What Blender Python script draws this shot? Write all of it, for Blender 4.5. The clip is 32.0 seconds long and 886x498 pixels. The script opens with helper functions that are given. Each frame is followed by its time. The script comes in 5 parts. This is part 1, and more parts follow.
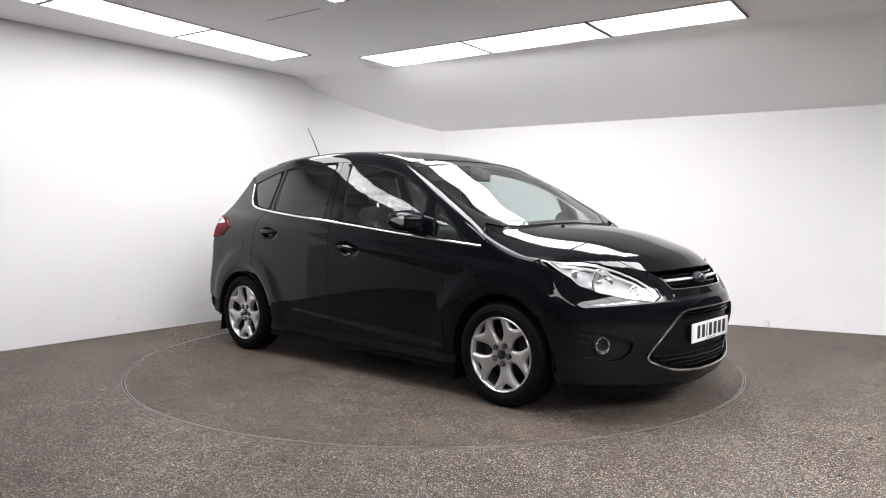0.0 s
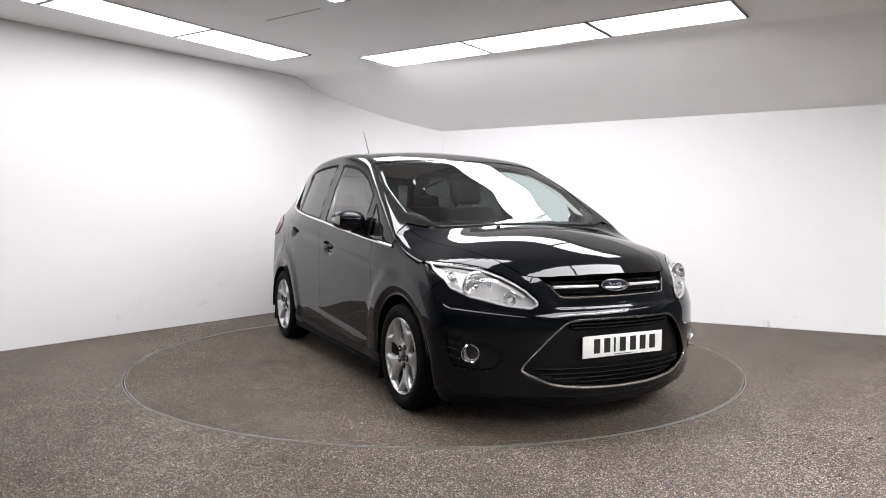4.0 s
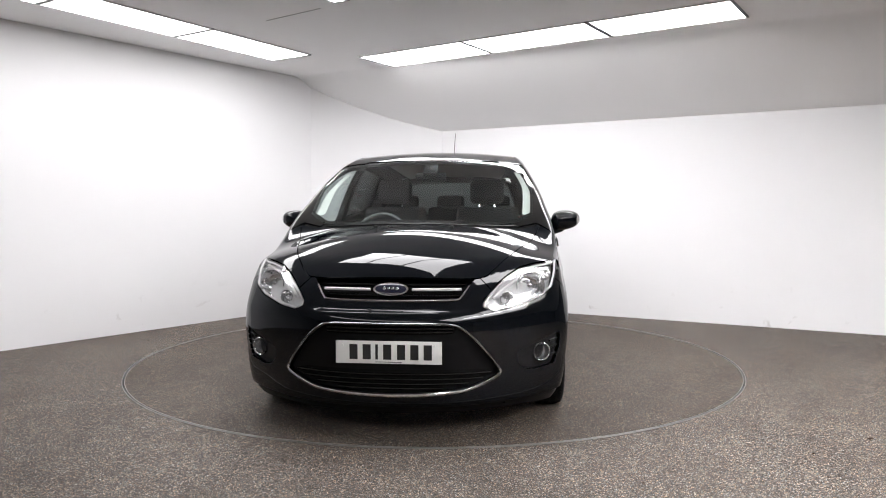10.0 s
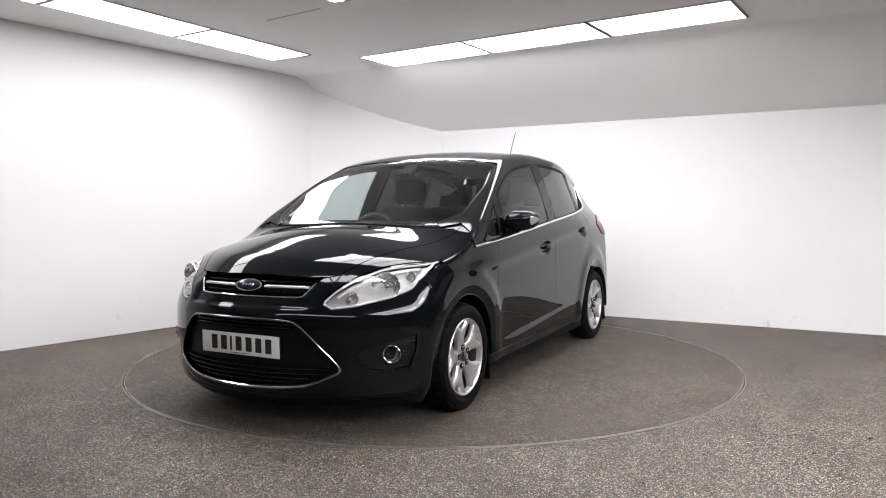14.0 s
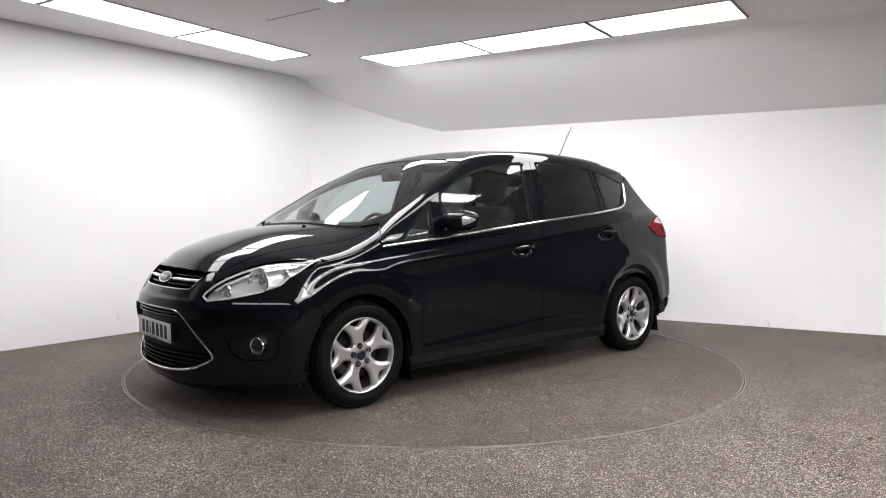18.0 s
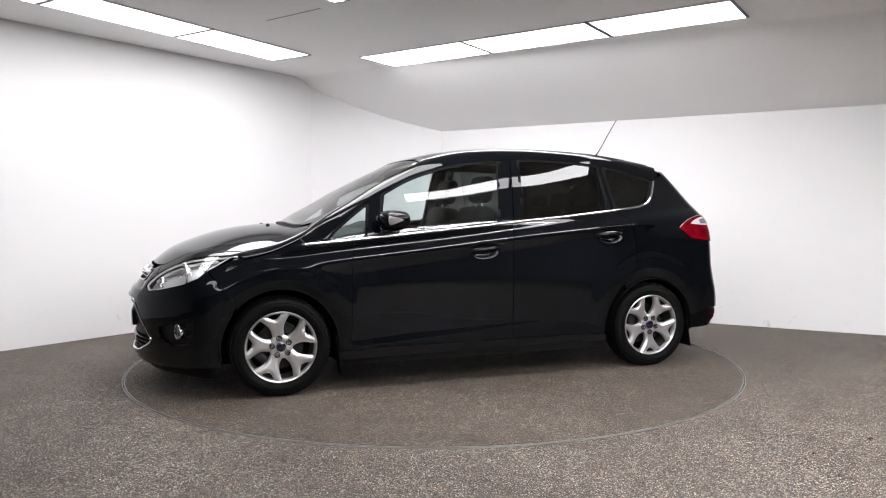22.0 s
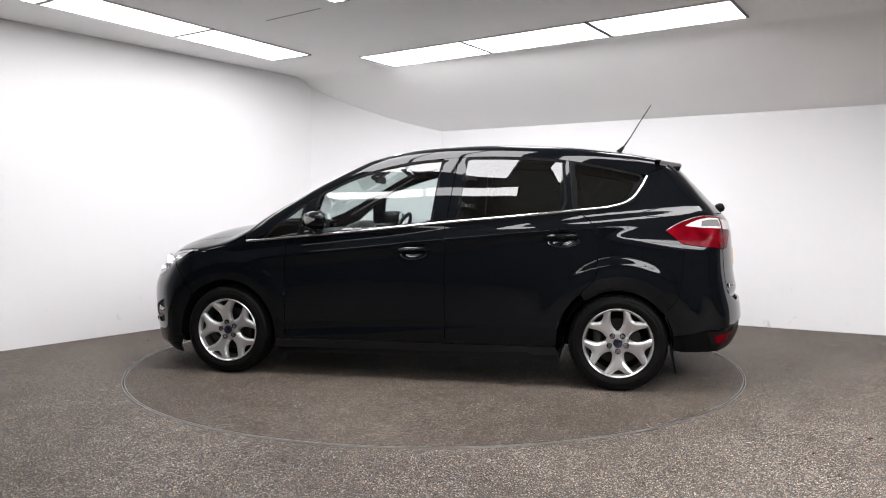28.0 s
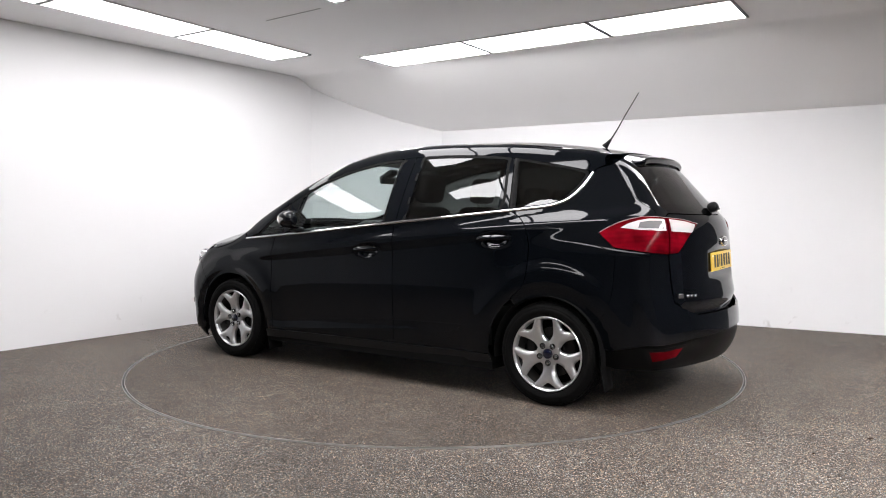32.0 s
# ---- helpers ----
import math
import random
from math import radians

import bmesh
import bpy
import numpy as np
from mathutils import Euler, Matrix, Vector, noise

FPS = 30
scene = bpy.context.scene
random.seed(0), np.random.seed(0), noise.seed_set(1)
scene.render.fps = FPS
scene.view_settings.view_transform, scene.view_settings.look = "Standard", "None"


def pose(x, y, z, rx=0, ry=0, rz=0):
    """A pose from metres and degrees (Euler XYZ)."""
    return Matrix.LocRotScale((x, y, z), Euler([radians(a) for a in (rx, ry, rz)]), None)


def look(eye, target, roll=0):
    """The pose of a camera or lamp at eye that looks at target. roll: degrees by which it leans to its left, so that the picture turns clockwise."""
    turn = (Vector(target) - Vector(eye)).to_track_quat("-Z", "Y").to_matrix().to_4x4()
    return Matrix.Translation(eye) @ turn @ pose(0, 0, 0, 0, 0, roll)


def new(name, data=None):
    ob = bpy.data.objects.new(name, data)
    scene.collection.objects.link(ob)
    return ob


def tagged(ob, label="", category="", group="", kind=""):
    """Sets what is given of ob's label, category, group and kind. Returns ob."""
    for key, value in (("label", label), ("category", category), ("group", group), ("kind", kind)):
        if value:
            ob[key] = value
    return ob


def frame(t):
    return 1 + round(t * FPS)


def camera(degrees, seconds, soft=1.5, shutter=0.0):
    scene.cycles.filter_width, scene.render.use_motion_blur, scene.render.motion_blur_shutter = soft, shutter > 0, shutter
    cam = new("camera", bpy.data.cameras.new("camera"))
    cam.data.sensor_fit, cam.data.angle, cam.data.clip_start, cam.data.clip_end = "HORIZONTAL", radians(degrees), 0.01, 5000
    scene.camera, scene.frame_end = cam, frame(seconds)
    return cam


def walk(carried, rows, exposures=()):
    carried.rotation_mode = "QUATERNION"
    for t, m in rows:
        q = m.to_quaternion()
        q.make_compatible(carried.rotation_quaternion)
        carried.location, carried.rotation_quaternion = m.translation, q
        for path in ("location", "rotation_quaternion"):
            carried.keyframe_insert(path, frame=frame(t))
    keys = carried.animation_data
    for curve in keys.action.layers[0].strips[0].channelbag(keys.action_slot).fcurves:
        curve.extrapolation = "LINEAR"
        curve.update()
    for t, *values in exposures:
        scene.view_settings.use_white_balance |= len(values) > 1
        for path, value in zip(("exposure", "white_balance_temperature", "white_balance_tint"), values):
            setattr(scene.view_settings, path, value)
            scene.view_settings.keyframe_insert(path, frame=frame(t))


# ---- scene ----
# ---------------------------------------------------------------- camera
cam = camera(62.46, 32.0, soft=1.0)
EYE = (0.0, -5.660, 1.123)
TURN, TILT = 0.0106, 0.0507
TARGET = (EYE[0] + math.sin(TURN) * math.cos(TILT), EYE[1] + math.cos(TURN) * math.cos(TILT), EYE[2] - math.sin(TILT))
walk(cam, [(0.0, look(EYE, TARGET)), (32.0, look(EYE, TARGET))])

# heading of the turntable in degrees, second by second
SPIN = [(0, -42.52), (1, -47.76), (2, -53.03), (3, -58.36), (6, -74.71), (7, -80.11), (8, -85.59), (9, -91.09),
        (10, -96.51), (11, -101.94), (12, -107.40), (13, -112.89), (14, -118.32), (19, -145.48), (23, -166.43),
        (28, -192.58), (32, -213.94)]
CAR_X, CAR_Y = -0.0372, 0.0181
TABLE_R = 2.233

# ---------------------------------------------------------------- light
world = bpy.data.worlds.new("world")
scene.world = world
world.use_nodes = True
world.node_tree.nodes["Background"].inputs[0].default_value = (0.9, 0.95, 1.0, 1)
world.node_tree.nodes["Background"].inputs[1].default_value = 0.0
PANEL_GLOW = 16.1
scene.view_settings.exposure = 0.0


# ---------------------------------------------------------------- materials
def mat(name, color, rough=0.5, metal=0.0, coat=0.0, coat_rough=0.03, spec=0.5, emit=None, glow=0.0):
    m = bpy.data.materials.new(name)
    m.use_nodes = True
    b = m.node_tree.nodes["Principled BSDF"]
    b.inputs["Base Color"].default_value = (*color, 1)
    b.inputs["Roughness"].default_value = rough
    b.inputs["Metallic"].default_value = metal
    b.inputs["Specular IOR Level"].default_value = spec
    b.inputs["Coat Weight"].default_value = coat
    b.inputs["Coat Roughness"].default_value = coat_rough
    if emit:
        b.inputs["Emission Color"].default_value = (*emit, 1)
        b.inputs["Emission Strength"].default_value = glow
    return m


def link(m, a, b):
    m.node_tree.links.new(a, b)


def node(m, kind, **values):
    n = m.node_tree.nodes.new(kind)
    for key, value in values.items():
        n.inputs[key].default_value = value
    return n


def coords(m, scale=1.0):
    n = node(m, "ShaderNodeTexCoord")
    v = m.node_tree.nodes.new("ShaderNodeMapping")
    v.inputs["Scale"].default_value = (scale, scale, scale)
    link(m, n.outputs["Object"], v.inputs["Vector"])
    return v.outputs["Vector"]


def ramp(m, source, stops):
    n = m.node_tree.nodes.new("ShaderNodeValToRGB")
    e = n.color_ramp.elements
    while len(e) < len(stops):
        e.new(0.5)
    for k, (p, c) in zip(e, stops):
        k.position, k.color = p, (*c, 1)
    link(m, source, n.inputs[0])
    return n.outputs[0]


def mixed(m, kind, fac, a, b):
    n = m.node_tree.nodes.new("ShaderNodeMix")
    n.data_type, n.blend_type = "RGBA", kind
    if isinstance(fac, float):
        n.inputs[0].default_value = fac
    else:
        link(m, fac, n.inputs[0])
    for value, k in ((a, 6), (b, 7)):
        if isinstance(value, tuple):
            n.inputs[k].default_value = (*value, 1)
        else:
            link(m, value, n.inputs[k])
    return n.outputs[2]


def bump(m, height, strength, distance):
    n = node(m, "ShaderNodeBump", Strength=strength, Distance=distance)
    link(m, height, n.inputs["Height"])
    link(m, n.outputs[0], m.node_tree.nodes["Principled BSDF"].inputs["Normal"])


def shade(m):
    return m.node_tree.nodes["Principled BSDF"]


def plaster(name, color, dark, scuffs=False):
    m = mat(name, color, 0.85, spec=0.25)
    v = coords(m)
    big = node(m, "ShaderNodeTexNoise", Scale=0.6, Detail=4.0)
    link(m, v, big.inputs["Vector"])
    fine = node(m, "ShaderNodeTexNoise", Scale=45.0, Detail=3.0)
    link(m, v, fine.inputs["Vector"])
    base = ramp(m, big.outputs[0], [(0.3, dark), (0.75, color)])
    if scuffs:
        place = m.node_tree.nodes.new("ShaderNodeSeparateXYZ")
        link(m, v, place.inputs[0])
        low = m.node_tree.nodes.new("ShaderNodeMapRange")
        for k, value in ((1, 0.03), (2, 0.45), (3, 1.0), (4, 0.0)):
            low.inputs[k].default_value = value
        link(m, place.outputs["Z"], low.inputs[0])
        smear = node(m, "ShaderNodeTexNoise", Scale=5.5, Detail=3.0, Distortion=0.6)
        link(m, v, smear.inputs["Vector"])
        spots = ramp(m, smear.outputs[0], [(0.66, (0, 0, 0)), (0.74, (0.5, 0.5, 0.5))])
        both = m.node_tree.nodes.new("ShaderNodeMath")
        both.operation = "MULTIPLY"
        link(m, spots, both.inputs[0])
        link(m, low.outputs[0], both.inputs[1])
        base = mixed(m, "MIX", both.outputs[0], base, (0.42, 0.39, 0.37))
    link(m, base, shade(m).inputs["Base Color"])
    bump(m, fine.outputs[0], 0.12, 0.002)
    return m


def aggregate(name, tone=(1.0, 1.0, 1.0), wear=0.82):
    """Resin-bound stone chippings, grey and brown, with worn and dusty patches."""
    m = mat(name, (0.2, 0.18, 0.16), 0.66, spec=0.32)
    v = coords(m)
    cell = m.node_tree.nodes.new("ShaderNodeTexVoronoi")
    cell.inputs["Scale"].default_value = 250.0
    link(m, v, cell.inputs["Vector"])
    sep = m.node_tree.nodes.new("ShaderNodeSeparateColor")
    link(m, cell.outputs["Color"], sep.inputs[0])
    stones = ramp(m, sep.outputs[0], [(0.0, (0.006, 0.005, 0.005)), (0.35, (0.034, 0.029, 0.025)), (0.68, (0.092, 0.081, 0.072)),
                                      (0.88, (0.230, 0.208, 0.185)), (1.0, (0.56, 0.53, 0.49))])
    big = node(m, "ShaderNodeTexNoise", Scale=0.9, Detail=5.0, Roughness=0.6)
    link(m, v, big.inputs["Vector"])
    mid = node(m, "ShaderNodeTexNoise", Scale=7.0, Detail=4.0, Roughness=0.65)
    link(m, v, mid.inputs["Vector"])
    hue = ramp(m, sep.outputs[1], [(0.0, (1.30, 0.96, 0.72)), (0.5, (1.0, 1.0, 1.0)), (1.0, (0.78, 1.0, 1.24))])
    stones = mixed(m, "MULTIPLY", 1.0, stones, hue)
    worn = ramp(m, big.outputs[0], [(0.33, (0.70, 0.655, 0.62)), (0.67, (1.16, 1.14, 1.12))])
    worn2 = ramp(m, mid.outputs[0], [(0.3, (wear, wear * 0.975, wear * 0.95)), (0.7, (1.1, 1.1, 1.1))])
    c = mixed(m, "MULTIPLY", 1.0, stones, worn)
    c = mixed(m, "MULTIPLY", 1.0, c, worn2)
    c = mixed(m, "MULTIPLY", 1.0, c, tone)
    link(m, c, shade(m).inputs["Base Color"])
    bump(m, cell.outputs["Distance"], 0.5, 0.003)
    return m


def glass(name, tint, gloss=0.075):
    m = bpy.data.materials.new(name)
    m.use_nodes = True
    t = m.node_tree
    t.nodes.clear()
    out = t.nodes.new("ShaderNodeOutputMaterial")
    clear = t.nodes.new("ShaderNodeBsdfTransparent")
    clear.inputs[0].default_value = (*tint, 1)
    shine = t.nodes.new("ShaderNodeBsdfGlossy")
    shine.inputs["Roughness"].default_value = 0.0
    face = t.nodes.new("ShaderNodeLayerWeight")
    face.inputs["Blend"].default_value = 0.5
    curve5 = t.nodes.new("ShaderNodeMath")
    curve5.operation = "POWER"
    curve5.inputs[1].default_value = 4.2
    fres = t.nodes.new("ShaderNodeMath")
    fres.operation = "MULTIPLY_ADD"
    fres.inputs[1].default_value, fres.inputs[2].default_value = 0.92, gloss
    t.links.new(face.outputs["Facing"], curve5.inputs[0])
    t.links.new(curve5.outputs[0], fres.inputs[0])
    mix = t.nodes.new("ShaderNodeMixShader")
    t.links.new(fres.outputs[0], mix.inputs[0])
    t.links.new(clear.outputs[0], mix.inputs[1])
    t.links.new(shine.outputs[0], mix.inputs[2])
    t.links.new(mix.outputs[0], out.inputs[0])
    return m


def ribbed_lens(name, low, high):
    """A coloured lens with fine level ribs and an uneven depth of colour."""
    m = mat(name, high, 0.14, spec=0.05)
    v = coords(m)
    rib = node(m, "ShaderNodeTexWave", Scale=46.0, Distortion=0.4)
    rib.bands_direction = "Z"
    cloud = node(m, "ShaderNodeTexNoise", Scale=7.0, Detail=2.0)
    link(m, v, rib.inputs["Vector"])
    link(m, v, cloud.inputs["Vector"])
    deep = ramp(m, cloud.outputs[0], [(0.40, low), (0.62, high)])
    fine = ramp(m, rib.outputs["Fac"], [(0.2, (0.72, 0.72, 0.72)), (0.8, (1.0, 1.0, 1.0))])
    link(m, mixed(m, "MULTIPLY", 1.0, deep, fine), shade(m).inputs["Base Color"])
    return m


def paint():
    m = mat("black_paint", (0.0026, 0.0034, 0.0048), 0.5, 0.0, coat=1.0, coat_rough=0.02, spec=0.0)
    shade(m).inputs["Coat IOR"].default_value = 1.36
    v = coords(m)
    dust = node(m, "ShaderNodeTexNoise", Scale=3.0, Detail=6.0, Roughness=0.7)
    link(m, v, dust.inputs["Vector"])
    link(m, ramp(m, dust.outputs[0], [(0.35, (0.02, 0.02, 0.02)), (0.8, (0.05, 0.05, 0.05))]), shade(m).inputs["Coat Roughness"])
    return m


WALL = plaster("white_wall_paint", (0.80, 0.795, 0.80), (0.775, 0.77, 0.775), True)
CEIL = plaster("white_ceiling_paint", (0.95, 0.945, 0.945), (0.93, 0.925, 0.925))
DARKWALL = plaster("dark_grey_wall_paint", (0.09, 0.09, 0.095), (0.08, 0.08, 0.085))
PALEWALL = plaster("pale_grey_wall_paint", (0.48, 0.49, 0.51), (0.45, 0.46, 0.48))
STONE = aggregate("stone_chip_floor", (1.005, 0.995, 0.96))
# browner, stained deck, darkened further to put the car's shade into its colour
DECK = aggregate("brown_shaded_chip_deck", (0.87, 0.83, 0.77), 0.70)
STEEL = mat("worn_steel", (0.46, 0.45, 0.44), 0.42, 0.9)
GAP = mat("dark_gap", (0.01, 0.01, 0.01), 0.9)
PANEL = mat("lit_diffuser", (0.9, 0.9, 0.9), 0.5, emit=(1.0, 0.985, 1.01), glow=PANEL_GLOW)
# the same diffuser with its glow turned down to balance the walls and floor
PANEL_DIM = mat("dimmed_lit_diffuser", (0.9, 0.9, 0.9), 0.5, emit=(1.0, 0.985, 1.0), glow=PANEL_GLOW * 0.58)
FRAME = mat("grey_metal", (0.16, 0.16, 0.16), 0.5)
WHITEMETAL = mat("white_metal", (0.8, 0.8, 0.8), 0.4)
PAINT = paint()
SEAL = mat("black_moulding", (0.003, 0.003, 0.003), 0.35, spec=0.09)
SILL = mat("worn_black_plastic", (0.008, 0.008, 0.009), 0.38, spec=0.27)
TRIM = mat("satin_black_plastic", (0.004, 0.004, 0.0045), 0.42, spec=0.16)
GLOSSBLACK = mat("gloss_black", (0.005, 0.005, 0.005), 0.1)
MATTBLACK = mat("matt_black", (0.004, 0.004, 0.004), 0.8, spec=0.12)
CHROME = mat("chrome", (0.85, 0.85, 0.86), 0.06, 1.0)
DARKCHROME = mat("smoked_chrome", (0.34, 0.34, 0.35), 0.18, 1.0)
SATIN = mat("satin_chrome", (0.7, 0.7, 0.71), 0.2, 1.0)
CLEAR = glass("clear_glass", (0.80, 0.87, 0.86))
DARKGLASS = glass("privacy_glass", (0.06, 0.068, 0.066), 0.060)
LENS = glass("clear_lens", (0.93, 0.94, 0.95))
FOGBOWL = mat("fog_lamp_bowl", (0.38, 0.38, 0.39), 0.25, 0.7)
RUBBER = mat("tyre_rubber", (0.0055, 0.0055, 0.0055), 0.62, spec=0.075)
ALLOY = mat("silver_alloy", (0.57, 0.57, 0.575), 0.28, 0.75, coat=0.4)
# the same alloy inside the rim, with its shade put into the colour
BARREL = mat("shaded_rim_barrel", (0.07, 0.066, 0.062), 0.55, 0.5)
BOLT = mat("bright_steel", (0.30, 0.30, 0.30), 0.25, 0.9)
DISC = mat("brake_disc", (0.035, 0.033, 0.032), 0.5, 0.8)
BLUE = mat("blue_enamel", (0.003, 0.0045, 0.018), 0.15, coat=1.0)
PLATE_W = mat("white_plate", (0.80, 0.80, 0.78), 0.35)
PLATE_Y = mat("yellow_plate", (0.72, 0.48, 0.07), 0.35)
INK = mat("black_print", (0.01, 0.01, 0.01), 0.5)
RED = ribbed_lens("red_lens", (0.085, 0.0006, 0.003), (0.20, 0.002, 0.009))
BULBGLASS = mat("grey_lamp_window", (0.26, 0.25, 0.26), 0.25, 0.4, coat=1.0)
INDICATOR = mat("silvered_lens", (0.52, 0.51, 0.50), 0.24, 0.55, coat=1.0)
WHITELENS = mat("white_lens", (0.72, 0.71, 0.71), 0.15, coat=1.0)
BANDLENS = mat("pale_rear_lens", (0.60, 0.57, 0.57), 0.18, coat=1.0)
REFLECTOR = mat("lamp_reflector", (0.92, 0.92, 0.92), 0.18, 0.42)
BAR = mat("bright_bar", (0.88, 0.88, 0.89), 0.25, 0.4)
BOWL = mat("lamp_bowl", (0.93, 0.93, 0.93), 0.08, 0.9)
CLOTH = mat("dark_seat_cloth", (0.012, 0.012, 0.013), 0.9)
DASH = mat("dark_grey_dash", (0.024, 0.026, 0.026), 0.6)
LEATHER = mat("grey_wheel_leather", (0.05, 0.05, 0.05), 0.4)
LINER = mat("pale_headlining", (0.58, 0.57, 0.54), 0.9)


# ---------------------------------------------------------------- mesh helpers
def obj(name, verts, faces, material, parent=None, label="", smooth=False):
    me = bpy.data.meshes.new(name)
    me.from_pydata([tuple(v) for v in verts], [], [tuple(f) for f in faces])
    me.materials.append(material)
    if smooth:
        me.polygons.foreach_set("use_smooth", [True] * len(me.polygons))
    me.update()
    ob = new(name, me)
    ob.parent = parent
    return tagged(ob, label) if label else ob


def part(name, bm, material, parent, label="", smooth=True):
    me = bpy.data.meshes.new(name)
    bm.to_mesh(me)
    bm.free()
    me.materials.append(material)
    if smooth:
        me.polygons.foreach_set("use_smooth", [True] * len(me.polygons))
        me.set_sharp_from_angle(angle=radians(38))
    ob = new(name, me)
    ob.parent = parent
    return tagged(ob, label) if label else ob


def prism(poly, z0, z1):
    n = len(poly)
    v = [(x, y, z0) for x, y in poly] + [(x, y, z1) for x, y in poly]
    f = [tuple(range(n))[::-1], tuple(range(n, 2 * n))] + [(i, (i + 1) % n, n + (i + 1) % n, n + i) for i in range(n)]
    return v, f


def box(bm, m, sx, sy, sz, bevel=0.0, seg=2):
    r = bmesh.ops.create_cube(bm, size=1.0, matrix=m @ Matrix.Diagonal((sx, sy, sz, 1)))
    if bevel:
        vs = set(r["verts"])
        bmesh.ops.bevel(bm, geom=[e for e in bm.edges if e.verts[0] in vs], offset=bevel, segments=seg, affect="EDGES", profile=0.5)


def lathe(bm, profile, m=Matrix(), n=48, closed=False):
    """Turns a profile of (radius, along) about the y axis."""
    rings = []
    for k in range(n):
        a = 2 * math.pi * k / n
        rings.append([bm.verts.new(m @ Vector((r * math.cos(a), y, r * math.sin(a)))) for r, y in profile])
    cnt = len(profile)
    for k in range(n):
        a, b = rings[k], rings[(k + 1) % n]
        for i in range(cnt if closed else cnt - 1):
            j = (i + 1) % cnt
            bm.faces.new((a[i], a[j], b[j], b[i]))


def tube(bm, pts, r, n=8):
    """A round bar through the points; r is one radius or one for each point."""
    rs = r if isinstance(r, (list, tuple)) else [r] * len(pts)
    pts = [Vector(p) for p in pts]
    loops = []
    side = None
    for i, p in enumerate(pts):
        d = (pts[min(i + 1, len(pts) - 1)] - pts[max(i - 1, 0)]).normalized()
        if side is None:
            side = d.orthogonal().normalized()
        side = (side - d * side.dot(d)).normalized()
        up = d.cross(side)
        loops.append([bm.verts.new(p + rs[i] * (math.cos(2 * math.pi * k / n) * side + math.sin(2 * math.pi * k / n) * up)) for k in range(n)])
    for a, b in zip(loops, loops[1:]):
        for k in range(n):
            bm.faces.new((a[k], a[(k + 1) % n], b[(k + 1) % n], b[k]))
    bm.faces.new(loops[0][::-1])
    bm.faces.new(loops[-1])


def spline(pts, n=8, closed=False):
    p = np.array(pts, float)
    out = []
    m = len(p)
    for i in range(m if closed else m - 1):
        if closed:
            a, b, c, d = p[(i - 1) % m], p[i], p[(i + 1) % m], p[(i + 2) % m]
        else:
            a, b, c, d = p[max(i - 1, 0)], p[i], p[i + 1], p[min(i + 2, m - 1)]
        for t in np.arange(n) / n:
            out.append(0.5 * (2 * b + (c - a) * t + (2 * a - 5 * b + 4 * c - d) * t * t + (3 * b - a - 3 * c + d) * t ** 3))
    if not closed:
        out.append(p[-1])
    return [tuple(q) for q in out]


LITTER = [(0.858, -2.708, 0.014), (2.151, -2.127, 0.018), (1.658, -2.650, 0.012), (-2.887, 0.778, 0.016), (-2.505, 0.691, 0.012), (-1.875, 1.139, 0.01), (1.756, -2.342, 0.008)]   # x, y and half length of each leaf
# ---------------------------------------------------------------- the studio
H_CEIL = 2.664
NR, UR = Vector((0.4952, 0.8688)), Vector((0.8688, -0.4952))
UL = Vector((0.6028, 0.7979))
A, B = Vector((-1.45, 2.945)), Vector((0.08, 3.181))
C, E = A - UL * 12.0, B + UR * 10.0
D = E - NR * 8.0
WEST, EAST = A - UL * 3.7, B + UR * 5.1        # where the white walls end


def wall(name, p, q, height, material, label, outward):
    n = Vector(((q - p).y, -(q - p).x)).normalized()
    if n.dot(Vector(outward)) < 0:
        n = -n
    v, f = prism([p, q, q + n * 0.15, p + n * 0.15], -0.05, height)
    ob = obj(name, v, f, material)
    return tagged(ob, label, "wall", kind="structure")


wall("wall_north_west", WEST, A, H_CEIL + 0.1, WALL, "smooth white painted studio wall", (-1, 1))
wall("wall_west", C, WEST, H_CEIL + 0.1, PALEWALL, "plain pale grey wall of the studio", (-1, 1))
def curved_wall(name, pts, height, material, label):
    """An upright wall that follows a gentle curve in plan, thick on the far side."""
    pts = [Vector(q) for q in spline(pts, 4)]
    v, f = [], []
    for k, q in enumerate(pts):
        d = (pts[min(k + 1, len(pts) - 1)] - pts[max(k - 1, 0)]).normalized()
        n = Vector((-d.y, d.x)) * 0.15
        v += [(*q, -0.05), (*q, height), (*(q + n), height), (*(q + n), -0.05)]
    for k in range(len(pts) - 1):
        a, b = 4 * k, 4 * k + 4
        f += [(a, b, b + 1, a + 1), (a + 1, b + 1, b + 2, a + 2), (a + 2, b + 2, b + 3, a + 3)]
    ob = obj(name, v, f, material)
    ob.data.polygons.foreach_set("use_smooth", [True] * len(f))
    ob.data.set_sharp_from_angle(angle=radians(30))
    return tagged(ob, label, "wall", kind="structure")


curved_wall("wall_north", [tuple(A), (-1.30, 3.005), (-1.135, 3.06), (-0.97, 3.105), (-0.81, 3.14), (-0.645, 3.165), (-0.48, 3.18), (-0.31, 3.187), (-0.14, 3.187), tuple(B)], H_CEIL + 0.1, WALL,
            "short white painted wall curving across the corner")
wall("wall_north_east", B, EAST, H_CEIL + 0.1, WALL, "white painted wall with small scuffs near the floor", (1, 1))
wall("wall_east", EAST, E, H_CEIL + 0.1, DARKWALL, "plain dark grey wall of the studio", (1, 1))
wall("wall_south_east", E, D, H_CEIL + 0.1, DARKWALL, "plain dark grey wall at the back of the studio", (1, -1))
